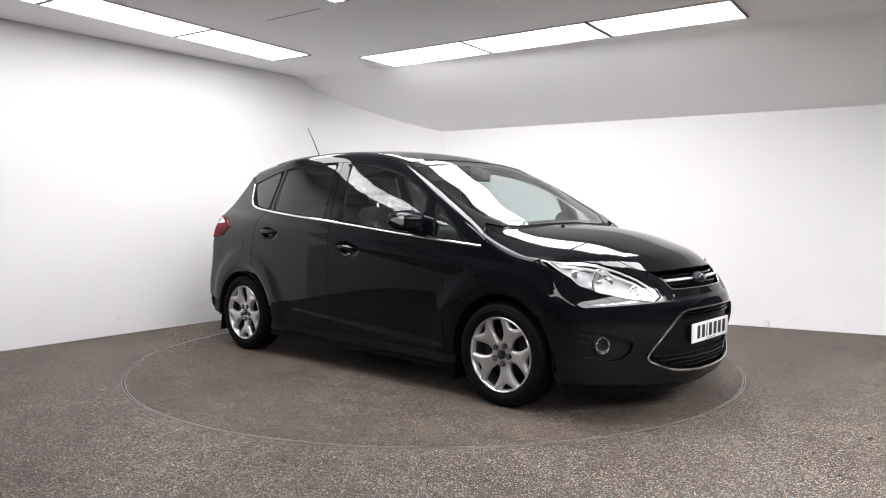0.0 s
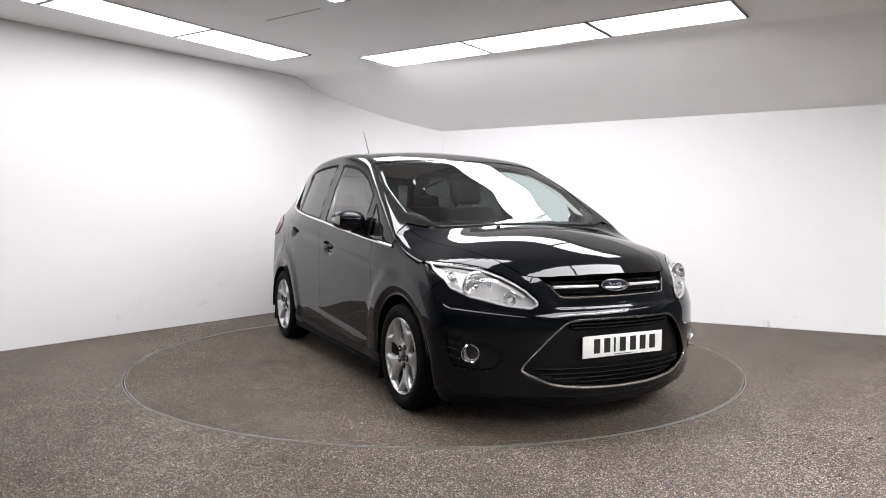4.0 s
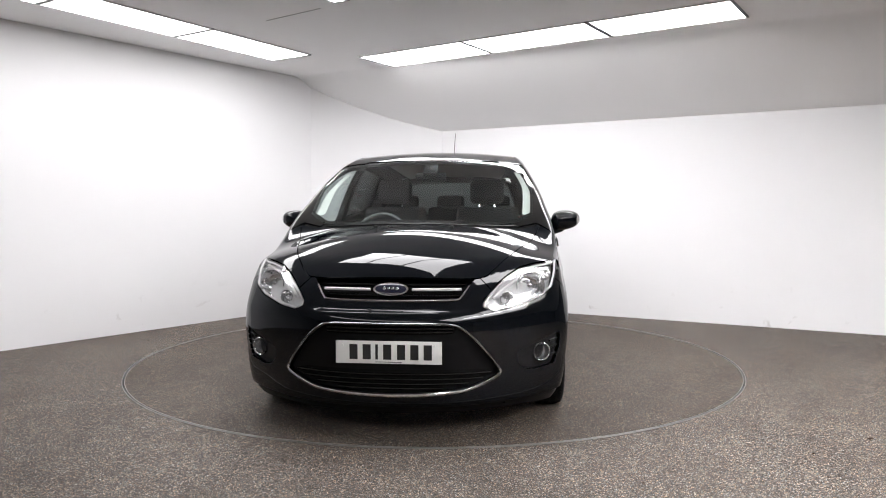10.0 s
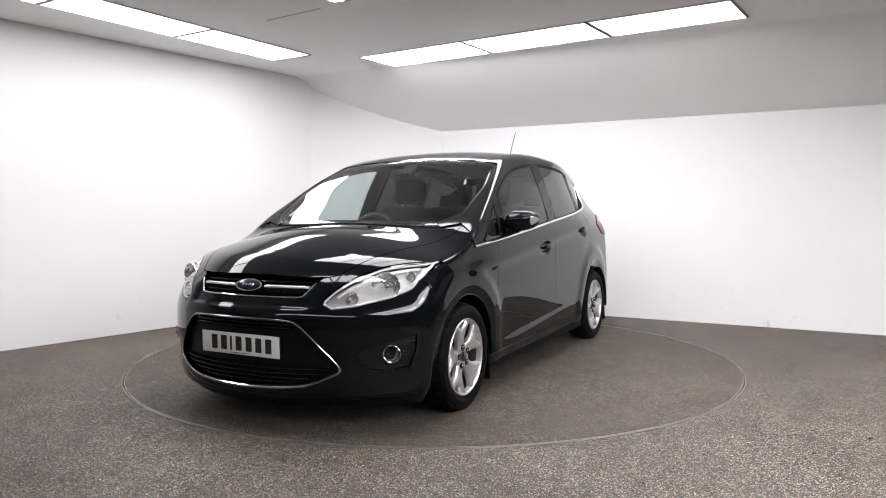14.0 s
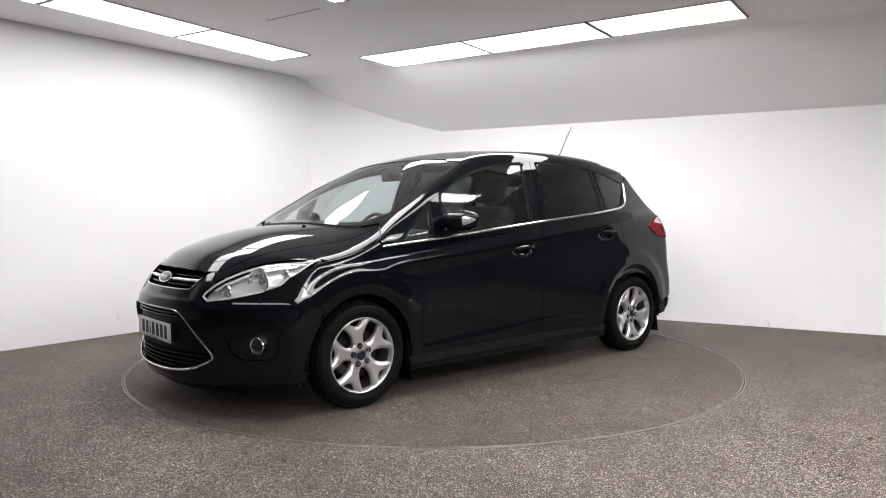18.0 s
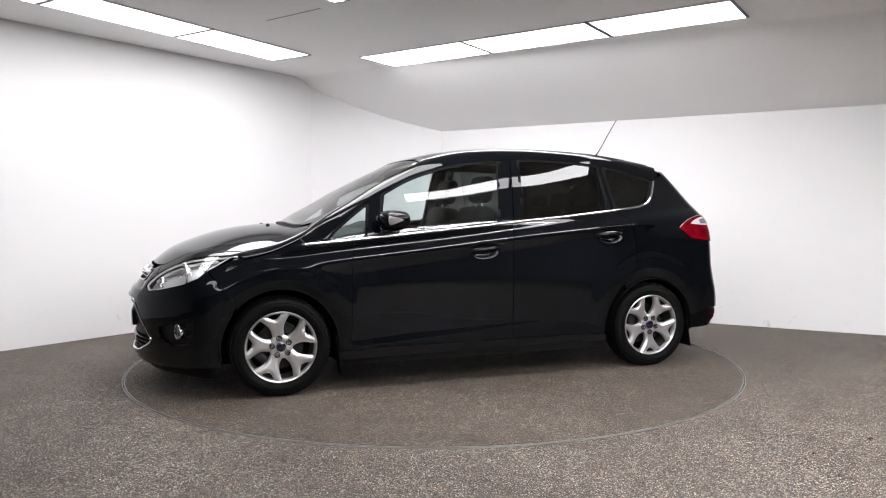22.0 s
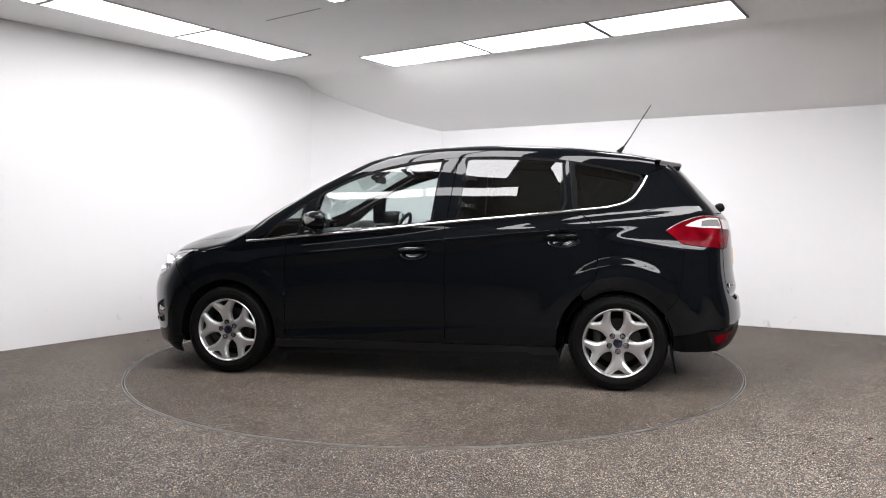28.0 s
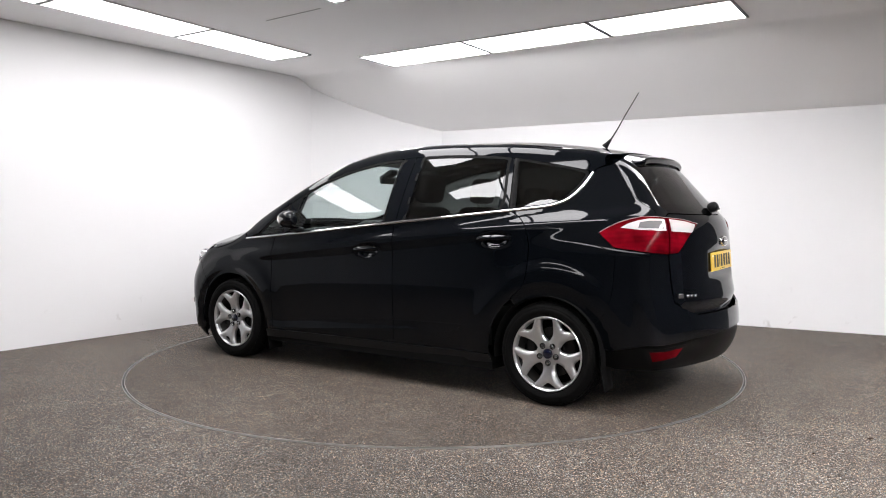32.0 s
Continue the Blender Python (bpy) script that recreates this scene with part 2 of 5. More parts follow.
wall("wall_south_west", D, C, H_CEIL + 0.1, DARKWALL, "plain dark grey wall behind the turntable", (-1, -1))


BEND = [(1.58, 2.664), (1.62, 2.660), (1.66, 2.650), (1.70, 2.634), (1.75, 2.611), (1.80, 2.587), (2.10, 2.441), (2.50, 2.240), (2.804, 2.089), (2.95, 2.017)]   # distance and height


def slope_z(o):
    """Ceiling height at the distance o towards the low wall."""
    return float(np.interp(o, [q[0] for q in BEND], [q[1] for q in BEND]))


def ceiling():
    offs = [-9.5] + [q[0] for q in BEND]
    alongs = [-12.0, 13.0]
    v, f = [], []
    for o in offs:
        for a in alongs:
            p = NR * o + UR * a
            v.append((p.x, p.y, slope_z(o)))
    n = len(v)
    v += [(x, y, z + 0.12) for x, y, z in v]
    for i in range(len(offs) - 1):
        q = (2 * i, 2 * i + 1, 2 * i + 3, 2 * i + 2)
        f += [q, tuple(n + k for k in q[::-1])]
    ob = obj("ceiling", v, f, CEIL, smooth=True)
    tagged(ob, "white ceiling that bends down to a low wall", "ceiling", kind="structure")


ceiling()


def light_row(p, along, across, count, length=1.24, width=0.56, material=None):
    lit = material or PANEL
    along, across = Vector(along).normalized(), Vector(across).normalized()
    for k in range(count):
        a = Vector(p) + along * (length * k)
        lamp = new("ceiling_light")
        lamp.location = (*a, H_CEIL)
        tagged(lamp, "flat white glowing ceiling light panel", "ceiling light", "ceiling light panels")
        g = 0.011
        h = 0.0205
        q = [along * h + across * g, along * (length - h) + across * g, along * (length - h) + across * (width - g), along * h + across * (width - g)]
        v, f = prism(q, -0.008, 0.0)
        obj("diffuser", v, f, lit, lamp)
        for name, material, s, t in (("frame", WHITEMETAL, (0, 0), (1, 0)), ("frame", WHITEMETAL, (1, 1), (0, 1)), ("end_strip", FRAME, (1, 0), (1, 1)), ("end_strip", FRAME, (0, 1), (0, 0))):
            s = along * (length * s[0]) + across * (width * s[1])
            t = along * (length * t[0]) + across * (width * t[1])
            d = (t - s).normalized()
            n = Vector((-d.y, d.x))
            n = (n if n.dot(along * length / 2 + across * width / 2 - s) > 0 else -n) * (0.0105 if name == "frame" else 0.02)
            d = d * (0.0115 if name == "frame" else 0.0)
            v, f = prism([s + d, t - d, t - d + n, s + d + n], -0.012, 0.0)
            obj(name, v, f, material, lamp)


LB, LW = Vector((0.819, -0.574)), Vector((-0.574, -0.819))   # the light rows' own two directions
BACK = Vector((-0.775, 1.70))
BW = Vector((0.824, -0.566))                                               # along the back row
light_row((-0.760, 1.693), BW, (0.566, 0.824), 2, 1.20, 0.565)             # back row
light_row(Vector((-0.760, 1.693)) + BW * 2.408, BW, (0.566, 0.824), 1, 1.127, 0.565)
light_row((-1.215, 1.59), (-0.545, -0.838), (-0.838, 0.545), 3, 1.2, 0.50, PANEL_DIM)   # row beside the left wall
for k in range(3):                                                         # block over the turntable
    light_row(BACK + LB * (1.13 + 0.555 * k) + LW * 1.53, LW, LB, 1, 1.0, 0.54)
light_row((2.49, -0.64), (-0.814, -0.581), (0.581, -0.814), 2, 1.14, 0.32)   # right row
light_row((-1.80, -1.56), (0.949, -0.316), (-0.316, -0.949), 2, 1.06, 0.28)      # front row
for k in range(3):                                                         # wide unseen row on the open side, added to brighten the right-hand floor
    light_row(Vector((3.65, -2.2)) + LB * (0.5 * k), LW, LB, 4, 1.235, 0.48)
light_row((4.8, -1.7), LW, LB, 4, 1.235, 0.40, PANEL_DIM)                  # unseen row beside the dark wall, added to lift the right side
light_row((-3.61, -4.19), LB, LW, 4, 1.235, 0.40, PANEL_DIM)                 # unseen row beside the back wall, added to light what the car mirrors



def disc_mesh(r0, r1, n=160):
    v, f = [], []
    for k in range(n):
        a = 2 * math.pi * k / n
        v += [(r0 * math.cos(a), r0 * math.sin(a)), (r1 * math.cos(a), r1 * math.sin(a))]
    for k in range(n):
        j = (k + 1) % n
        f.append((2 * k, 2 * k + 1, 2 * j + 1, 2 * j))
    return v, f


def ring(name, r0, r1, z0, z1, material, parent=None, n=160):
    bm = bmesh.new()
    lathe(bm, [(r0, z0), (r0, z1), (r1, z1), (r1, z0)], Matrix(((1, 0, 0, 0), (0, 0, 1, 0), (0, 1, 0, 0), (0, 0, 0, 1))), n, True)
    bmesh.ops.recalc_face_normals(bm, faces=bm.faces)
    return part(name, bm, material, parent)


def floor():
    v, f = disc_mesh(TABLE_R + 0.011, 14.0)
    ob = obj("floor", [(x, y, 0) for x, y in v], f, STONE)
    tagged(ob, "brown-grey resin-bound stone chip floor", "floor", kind="structure")
    pit = ring("floor_pit", 0.0, TABLE_R + 0.05, -0.12, -0.06, GAP)
    tagged(pit, "dark gap around the turntable", "floor", kind="structure")
    edge = ring("floor_trim", TABLE_R + 0.007, TABLE_R + 0.011, -0.06, 0.003, STEEL)
    tagged(edge, "thin worn steel edging round the turntable", "trim", kind="structure")
    table = new("turntable")
    tagged(table, "round vehicle turntable covered in stone chippings", "turntable")
    n = 160
    vv = [(0, 0, 0)] + [(TABLE_R * 0.997 * math.cos(2 * math.pi * k / n), TABLE_R * 0.997 * math.sin(2 * math.pi * k / n), 0.0) for k in range(n)]
    obj("deck", vv, [(0, 1 + k, 1 + (k + 1) % n) for k in range(n)], DECK, table)
    ring("rim", TABLE_R - 0.008, TABLE_R - 0.004, -0.06, 0.0025, STEEL, table)
    return table


table = floor()


def joint(p, q):
    p, q = Vector(p), Vector(q)
    d = (q - p).normalized()
    n = Vector((-d.y, d.x)) * 0.002
    v, f = prism([p - n, q - n, q + n, p + n], H_CEIL - 0.003, H_CEIL + 0.01)
    tagged(obj("trim", v, f, FRAME), "fine grey joint between ceiling boards", "ceiling joint", kind="structure")


joint((-1.36, 0.33), (-0.87, -0.03))
joint((2.24, 1.115), (2.70, 0.845))


def leaf(x, y, size, turn):
    bm = bmesh.new()
    pts = [(0, -1.0), (0.35, -0.45), (0.42, 0.1), (0.2, 0.7), (0, 1.0), (-0.25, 0.6), (-0.4, 0.05), (-0.3, -0.5)]
    mid = [bm.verts.new((0, -size + 2 * size * k / 4, 0.004 + 0.003 * math.sin(k * 2.0))) for k in range(5)]
    rim = [bm.verts.new((a * size, b * size, 0.006 + 0.35 * size * abs(a))) for a, b in pts]
    for f in ((rim[0], rim[1], mid[1]), (rim[1], rim[2], mid[2], mid[1]), (rim[2], rim[3], mid[3], mid[2]), (rim[3], rim[4], mid[3]),
              (rim[4], rim[5], mid[3]), (rim[5], rim[6], mid[2], mid[3]), (rim[6], rim[7], mid[1], mid[2]), (rim[7], rim[0], mid[1])):
        bm.faces.new(f)
    bmesh.ops.delete(bm, geom=[w for w in bm.verts if not w.link_faces], context="VERTS")
    bmesh.ops.solidify(bm, geom=bm.faces[:], thickness=0.0012)
    ob = part("leaf", bm, LEAF, None, "small dry brown leaf lying on the floor")
    ob.location, ob.rotation_euler = (x, y, 0), (0, 0, turn)
    tagged(ob, category="leaf", group="dry leaves on the floor")


LEAF = mat("dry_leaf", (0.05, 0.03, 0.02), 0.8)
for k, (x, y, size) in enumerate(LITTER):
    leaf(x, y, size, 1.3 * k)

# ---------------------------------------------------------------- the car's body as one smooth form
# car space: x forward, y to its left, z up, origin on the ground midway between the axles
def curve(*knots):
    k = np.array(sorted(knots), float)
    x, y = k[:, 0], k[:, 1]
    h, d = np.diff(x), np.diff(y) / np.diff(x)
    m = np.empty_like(y)
    m[0], m[-1] = d[0], d[-1]
    m[1:-1] = (d[:-1] * h[1:] + d[1:] * h[:-1]) / (h[1:] + h[:-1])

    def at(q):
        q = np.clip(np.asarray(q, float), x[0], x[-1])
        i = np.clip(np.searchsorted(x, q) - 1, 0, len(x) - 2)
        t = (q - x[i]) / h[i]
        return ((1 + 2 * t) * (1 - t) ** 2 * y[i] + t * (1 - t) ** 2 * h[i] * m[i]
                + t * t * (3 - 2 * t) * y[i + 1] + t * t * (t - 1) * h[i] * m[i + 1])
    return at


def smax(a, b, k):
    return np.maximum(a, b) + np.maximum(k - np.abs(a - b), 0) ** 2 / (4 * k)


def step(a, b, x):
    t = np.clip((x - a) / (b - a), 0, 1)
    return t * t * (3 - 2 * t)


SECTION = curve((0.1, 0.796), (0.17, 0.838), (0.25, 0.862), (0.35, 0.875), (0.5, 0.885), (0.65, 0.886), (0.8, 0.881), (0.9, 0.876), (1.0, 0.868),
                *[(z, 0.857 - 0.27 * (z - 1.06) - 0.45 * (z - 1.06) ** 2) for z in (1.06, 1.13, 1.2, 1.28, 1.35, 1.42, 1.48, 1.56, 1.7)])
SPINE = curve((2.6, 0.191), (2.2, 0.676), (2.12, 0.758), (2.05, 0.827), (1.98, 0.874), (1.835, 0.937), (1.653, 0.996), (1.43, 1.034), (1.28, 1.045), (1.23, 1.051), (1.2, 1.060), (1.19, 1.0655), (1.08, 1.125), (0.947, 1.196), (0.695, 1.335), (0.55, 1.409), (0.438, 1.4645), (0.37, 1.496), (0.30, 1.518), (0.198, 1.546), (0.0, 1.579), (-0.3, 1.603), (-0.65, 1.606), (-1.0, 1.588), (-1.3, 1.550), (-1.53, 1.510), (-1.7, 1.474), (-2.2, 1.364))
SPINE_RAW = SPINE


def SPINE(x):
    """The centre line, smoothed."""
    x = np.asarray(x, float)
    w = 1 - 0.75 * np.exp(-((x - 1.2) / 0.13) ** 2) - 0.6 * np.exp(-((x - 0.38) / 0.11) ** 2)    # less so at both ends of the windscreen
    return sum(SPINE_RAW(x + d * w) for d in (-0.06, -0.03, 0.0, 0.03, 0.06)) / 5


NOSE = curve((0.05, 2.037), (0.12, 2.118), (0.18, 2.180), (0.25, 2.202), (0.35, 2.212), (0.5, 2.228), (0.6, 2.218), (0.68, 2.180), (0.75, 2.134), (0.82, 2.060), (1.2, 1.722))
TAIL = curve((0.1, -2.016), (0.2, -2.086), (0.28, -2.141), (0.36, -2.167), (0.46, -2.169), (0.53, -2.160), (0.6, -2.143), (0.7, -2.122), (0.9, -2.105), (1.0, -2.093), (1.08, -2.064), (1.14, -2.015), (1.2, -1.956), (1.3, -1.866), (1.4, -1.776), (1.48, -1.705), (1.6, -1.59))
DROP = curve((-2.2, 0.130), (0.0, 0.094), (0.3, 0.065), (0.8, 0.042), (1.15, 0.075), (1.35, 0.178), (1.8, 0.192), (2.3, 0.19))
HUBX, HUBZ, HUBY = 1.324, 0.303, 0.872


def side_y(x, z):
    y = SECTION(z) - 0.009 * np.maximum(1.2 - x, 0) - 0.022 * step(0.6, 0.85, z) * step(0.9, 1.4, x)
    y = y - 0.050 * np.maximum(-0.9 - x, 0) ** 1.4 - 0.075 * step(-0.6, -1.75, x) * step(0.95, 1.4, z)
    y = y - 0.05 * np.maximum(x - 1.35, 0) ** 1.6
    y = y - step(0.85, 1.2, z) * (0.022 * (x + 0.2) ** 2 + 0.03 * np.maximum(-1.25 - x, 0) ** 2)
    y = y + (0.16 + 0.13 * step(-0.35, -1.1, x)) * np.maximum(z - 1.1, 0) ** 2 * step(0.45, -0.28, x)   # flatter rear side glass
    for hx in (HUBX, -HUBX):                           # flared wheel arches
        r = np.hypot(x - hx, z - HUBZ)
        y = y + 0.0138 * np.exp(-(np.maximum(r - 0.472, 0) / 0.055) ** 2) * step(0.35, 0.42, r) * step(0.99, 0.86, z)
    low = 0.266 + 0.085 * np.maximum(0.8 - x, 0)       # door ledge that rises and thins out to the rear
    tall = 0.060 * np.clip((x + 0.78) / 1.3, 0, 1)
    ledge = np.clip(z - low, 0, tall) * 0.22 * (1 - step(0.04, 0.34, z - low - tall)) * step(1.0, 0.86, x)
    y = y - ledge
    shoulder = 0.960 - 0.105 * (x + 0.2)               # shoulder line below the windows
    above = z - shoulder
    crest = step(0.048, -0.020, above) * np.exp(-(np.minimum(above + 0.02, 0) / 0.05) ** 2)
    y = y + 0.014 * crest * step(1.35, 1.1, x) * step(-2.0, -1.7, x)
    return y


def top_z(x, y):
    return SPINE(x + 0.06 * y * y * step(-0.4, 0.2, x)) - DROP(x) * y * y


def body(x, y, z):
    """Below nought inside the body, above it outside."""
    y = np.abs(y)
    f = smax(y - side_y(x, z), (z - top_z(x, y)) * 0.8, 0.038)
    lip = 0.017 * step(0.630, 0.652, z) * step(0.79, 0.70, z) * step(0.43, 0.35, y)
    f = smax(f, x - NOSE(z) + lip + 0.60 * y ** 2.36, 0.05)
    f = smax(f, (TAIL(z) + 0.34 * y ** 2.1 - x), 0.055 + 0.02 * step(1.06, 1.16, z))
    return f


def lift(origin, way):
    """Where rays from inside leave the body, and the body's normals there."""
    o, d = np.asarray(origin, float), np.asarray(way, float)
    lo, hi = np.zeros(len(o)), np.full(len(o), 2.6)
    for _ in range(36):
        t = (lo + hi) / 2
        p = o + d * t[:, None]
        inside = body(p[:, 0], p[:, 1], p[:, 2]) < 0
        lo, hi = np.where(inside, t, lo), np.where(inside, hi, t)
    p = o + d * lo[:, None]
    return p, normals(p)


def normals(p):
    e, g = 0.004, np.empty_like(p)
    for i in range(3):
        q, r = p.copy(), p.copy()
        q[:, i] += e
        r[:, i] -= e
        g[:, i] = body(*q.T) - body(*r.T)
    return g / np.linalg.norm(g, axis=1)[:, None]


# ways of laying a flat outline on the body
def from_side(a):
    z = np.zeros(len(a))
    return np.stack([a[:, 0], z, a[:, 1]], 1), np.tile([0.0, 1, 0], (len(a), 1))


def from_top(a):
    return np.stack([a[:, 0], a[:, 1], np.full(len(a), 0.5)], 1), np.tile([0.0, 0, 1], (len(a), 1))


def from_nose(a):
    """a: degrees round an upright axis above the front wheels, and height."""
    t = np.radians(a[:, 0])
    return np.stack([np.full(len(a), 1.2), 0 * t, a[:, 1]], 1), np.stack([np.cos(t), np.sin(t), 0 * t], 1)


def from_tail(a):
    t = np.radians(a[:, 0])
    return np.stack([np.full(len(a), -1.2), 0 * t, a[:, 1]], 1), np.stack([-np.cos(t), np.sin(t), 0 * t], 1)


def rounded(poly, r, n=5):
    """The outline with its corners rounded by about r."""
    p = [np.array(q, float) for q in poly]
    out = []
    for i in range(len(p)):
        a, b, c = p[i - 1], p[i], p[(i + 1) % len(p)]
        u, v = a - b, c - b
        lu, lv = np.linalg.norm(u), np.linalg.norm(v)
        s, e = b + u / lu * min(r, lu * 0.45), b + v / lv * min(r, lv * 0.45)
        for t in np.linspace(0, 1, n):
            out.append(tuple((1 - t) ** 2 * s + 2 * t * (1 - t) * b + t * t * e))
    return out


def tidy(poly, gap=1e-4):
    out = []
    for q in poly:
        if not out or math.hypot(q[0] - out[-1][0], q[1] - out[-1][1]) > gap:
            out.append(q)
    if math.hypot(out[0][0] - out[-1][0], out[0][1] - out[-1][1]) < gap:
        out.pop()
    return out


def inset(poly, d):
    """The outline drawn in by d on all sides."""
    p = np.array(tidy(poly))
    area = np.sum(p[:, 0] * np.roll(p[:, 1], -1) - p[:, 1] * np.roll(p[:, 0], -1))
    out = []
    for i in range(len(p)):
        u, v = p[i] - p[i - 1], p[(i + 1) % len(p)] - p[i]
        u, v = u / np.linalg.norm(u), v / np.linalg.norm(v)
        n = np.array([-(u + v)[1], (u + v)[0]])
        w = np.linalg.norm(n)
        n = n / w * min(2 / max(w, 0.6), 2.0) if w > 1e-6 else np.zeros(2)
        out.append(tuple(p[i] + n * d * (1 if area > 0 else -1)))
    return out


def cells(poly, step_a, step_b):
    """A flat outline cut by a grid: corners in the plane, and faces."""
    poly = tidy(poly)
    bm = bmesh.new()
    bm.faces.new([bm.verts.new((a, b, 0)) for a, b in poly])
    p = np.array(poly)
    for axis, size in ((0, step_a), (1, step_b)):
        lo, hi = p[:, axis].min(), p[:, axis].max()
        n = int((hi - lo) / size)
        for k in range(1, n + 1):
            co = [0, 0, 0]
            co[axis] = lo + (hi - lo) * k / (n + 1)
            no = [0, 0, 0]
            no[axis] = 1
            bmesh.ops.bisect_plane(bm, geom=bm.verts[:] + bm.edges[:] + bm.faces[:], dist=1e-5, plane_co=co, plane_no=no)
    bmesh.ops.triangulate(bm, faces=[f for f in bm.faces if len(f.verts) > 4])
    bm.verts.index_update()
    v = np.array([q.co[:2] for q in bm.verts])
    f = [[q.index for q in k.verts] for k in bm.faces]
    e = [[q.index for q in k.verts] for k in bm.edges if len(k.link_faces) == 1]
    bm.free()
    return v, f, e


def skin(name, way, poly, material, parent, label="", off=0.0, depth=0.012, size=(0.05, 0.05), mirror=False, raise_by=None):
    """A piece of the body's skin under the outline, with its edges turned inwards by depth. off: how far proud of the form;
    raise_by(a, b): more of it, point by point. Returns the piece; mirror: the same on the other side."""
    a, faces, rim = cells(poly, *size)
    p, n = lift(*way(a))
    h = off + (raise_by(a[:, 0], a[:, 1]) if raise_by else 0.0)
    q = p + n * (h[:, None] if isinstance(h, np.ndarray) else h)
    if raise_by:
        n = relief_normals(q, faces, n)
    # faces must look outwards
    out = []
    for f in faces:
        u, v = q[f[1]] - q[f[0]], q[f[2]] - q[f[1]]
        out.append(f if np.dot(np.cross(u, v), n[f[0]]) > 0 else f[::-1])
    if mirror:
        q, n = q * [1, -1, 1], n * [1, -1, 1]
        out = [f[::-1] for f in out]
    verts, norms = [tuple(k) for k in q], [tuple(k) for k in n]
    if depth:
        start = len(verts)
        where = {}
        for i in sorted({k for e in rim for k in e}):
            where[i] = len(verts)
            verts += [tuple(q[i]), tuple(q[i] - n[i] * depth)]
            norms += [None, None]
        turned = {frozenset((f[k], f[(k + 1) % len(f)])): (f[k], f[(k + 1) % len(f)]) for f in out for k in range(len(f))}
        for e in rim:
            s, t = turned[frozenset(e)]
            out.append([where[t], where[s], where[s] + 1, where[t] + 1])
            fn = np.cross(np.array(verts[s]) - np.array(verts[t]), -n[s])
            fn = fn / (np.linalg.norm(fn) + 1e-12)
            for k in (where[s], where[s] + 1, where[t], where[t] + 1):
                norms[k] = tuple(fn)
    me = bpy.data.meshes.new(name)
    me.from_pydata(verts, [], out)
    me.materials.append(material)
    me.polygons.foreach_set("use_smooth", [True] * len(me.polygons))
    me.normals_split_custom_set_from_vertices(norms)
    me.update()
    ob = new(name, me)
    ob.parent = parent
    return tagged(ob, label) if label else ob


def relief_normals(q, faces, ref):
    n = np.zeros_like(q)
    for f in faces:
        c = np.cross(q[f[1]] - q[f[0]], q[f[2]] - q[f[1]])
        c = c if np.dot(c, ref[f[0]]) > 0 else -c
        n[f] += c
    return n / (np.linalg.norm(n, axis=1)[:, None] + 1e-12)


def pair(name, *args, **kw):
    return skin(name, *args, **kw), skin(name, *args, mirror=True, **kw)


def strip(way, line, width):
    """The outline of a narrow band along a line."""
    p = np.array(tidy(line))
    d = np.gradient(p, axis=0)
    n = np.stack([-d[:, 1], d[:, 0]], 1) / np.linalg.norm(d, axis=1)[:, None] * width / 2
    return [tuple(k) for k in p + n] + [tuple(k) for k in (p - n)[::-1]]


def ridge(x):
    """Height of the line where the side turns into roof, pillar or bonnet."""
    lo, hi = 0.6, 1.6
    for _ in range(30):
        m = (lo + hi) / 2
        if m < top_z(np.array([x]), side_y(np.array([x]), np.array([m])))[0]:
            lo = m
        else:
            hi = m
    return lo


def arc(cx, cz, r, a0, a1, n=16):
    return [(cx + r * math.cos(radians(a)), cz + r * math.sin(radians(a))) for a in np.linspace(a0, a1, n)]


car = new("car")
car.location = (CAR_X, CAR_Y, 0)
tagged(car, "shiny black five-door family car with silver alloy wheels", "car")

ARCH_F, ARCH_R = 0.350, 0.326
BELT = spline([(1.174, 0.922), (0.852, 0.951), (0.438, 0.989), (-0.234, 1.055), (-0.66, 1.093), (-1.09, 1.135), (-1.28, 1.158), (-1.385, 1.195), (-1.45, 1.265), (-1.50, 1.352)], 8)
belt_z = curve((1.30, 0.91), (1.174, 0.922), (0.852, 0.951), (0.438, 0.989), (-0.234, 1.055), (-0.66, 1.093), (-1.09, 1.135), (-1.30, 1.158), (-2.2, 1.24))


def roofline(x):
    return ridge(x) - 0.022


def as_nose(pts):
    """Side-view points turned into degrees and heights about the nose."""
    p, _ = lift(*from_side(np.array(pts, float)))
    return [(math.degrees(math.atan2(q[1], q[0] - 1.2)), q[2]) for q in p]


def as_tail(pts):
    p, _ = lift(*from_side(np.array(pts, float)))
    return [(math.degrees(math.atan2(q[1], -1.2 - q[0])), q[2]) for q in p]


def from_front(a):
    return np.stack([np.full(len(a), 0.9), a[:, 0], a[:, 1]], 1), np.tile([1.0, 0, 0], (len(a), 1))


def front_nose(pts):
    p, _ = lift(*from_front(np.array(pts, float)))
    return [(math.degrees(math.atan2(q[1], q[0] - 1.2)), q[2]) for q in p]


def nose_xy(pts):
    p, _ = lift(*from_nose(np.array(pts, float)))
    return [(q[0], q[1]) for q in p]


def mirrored(half):
    return half + [(-a, b) for a, b in half[::-1]]


def both(half):
    return half + [(x, -y) for x, y in half[::-1]]


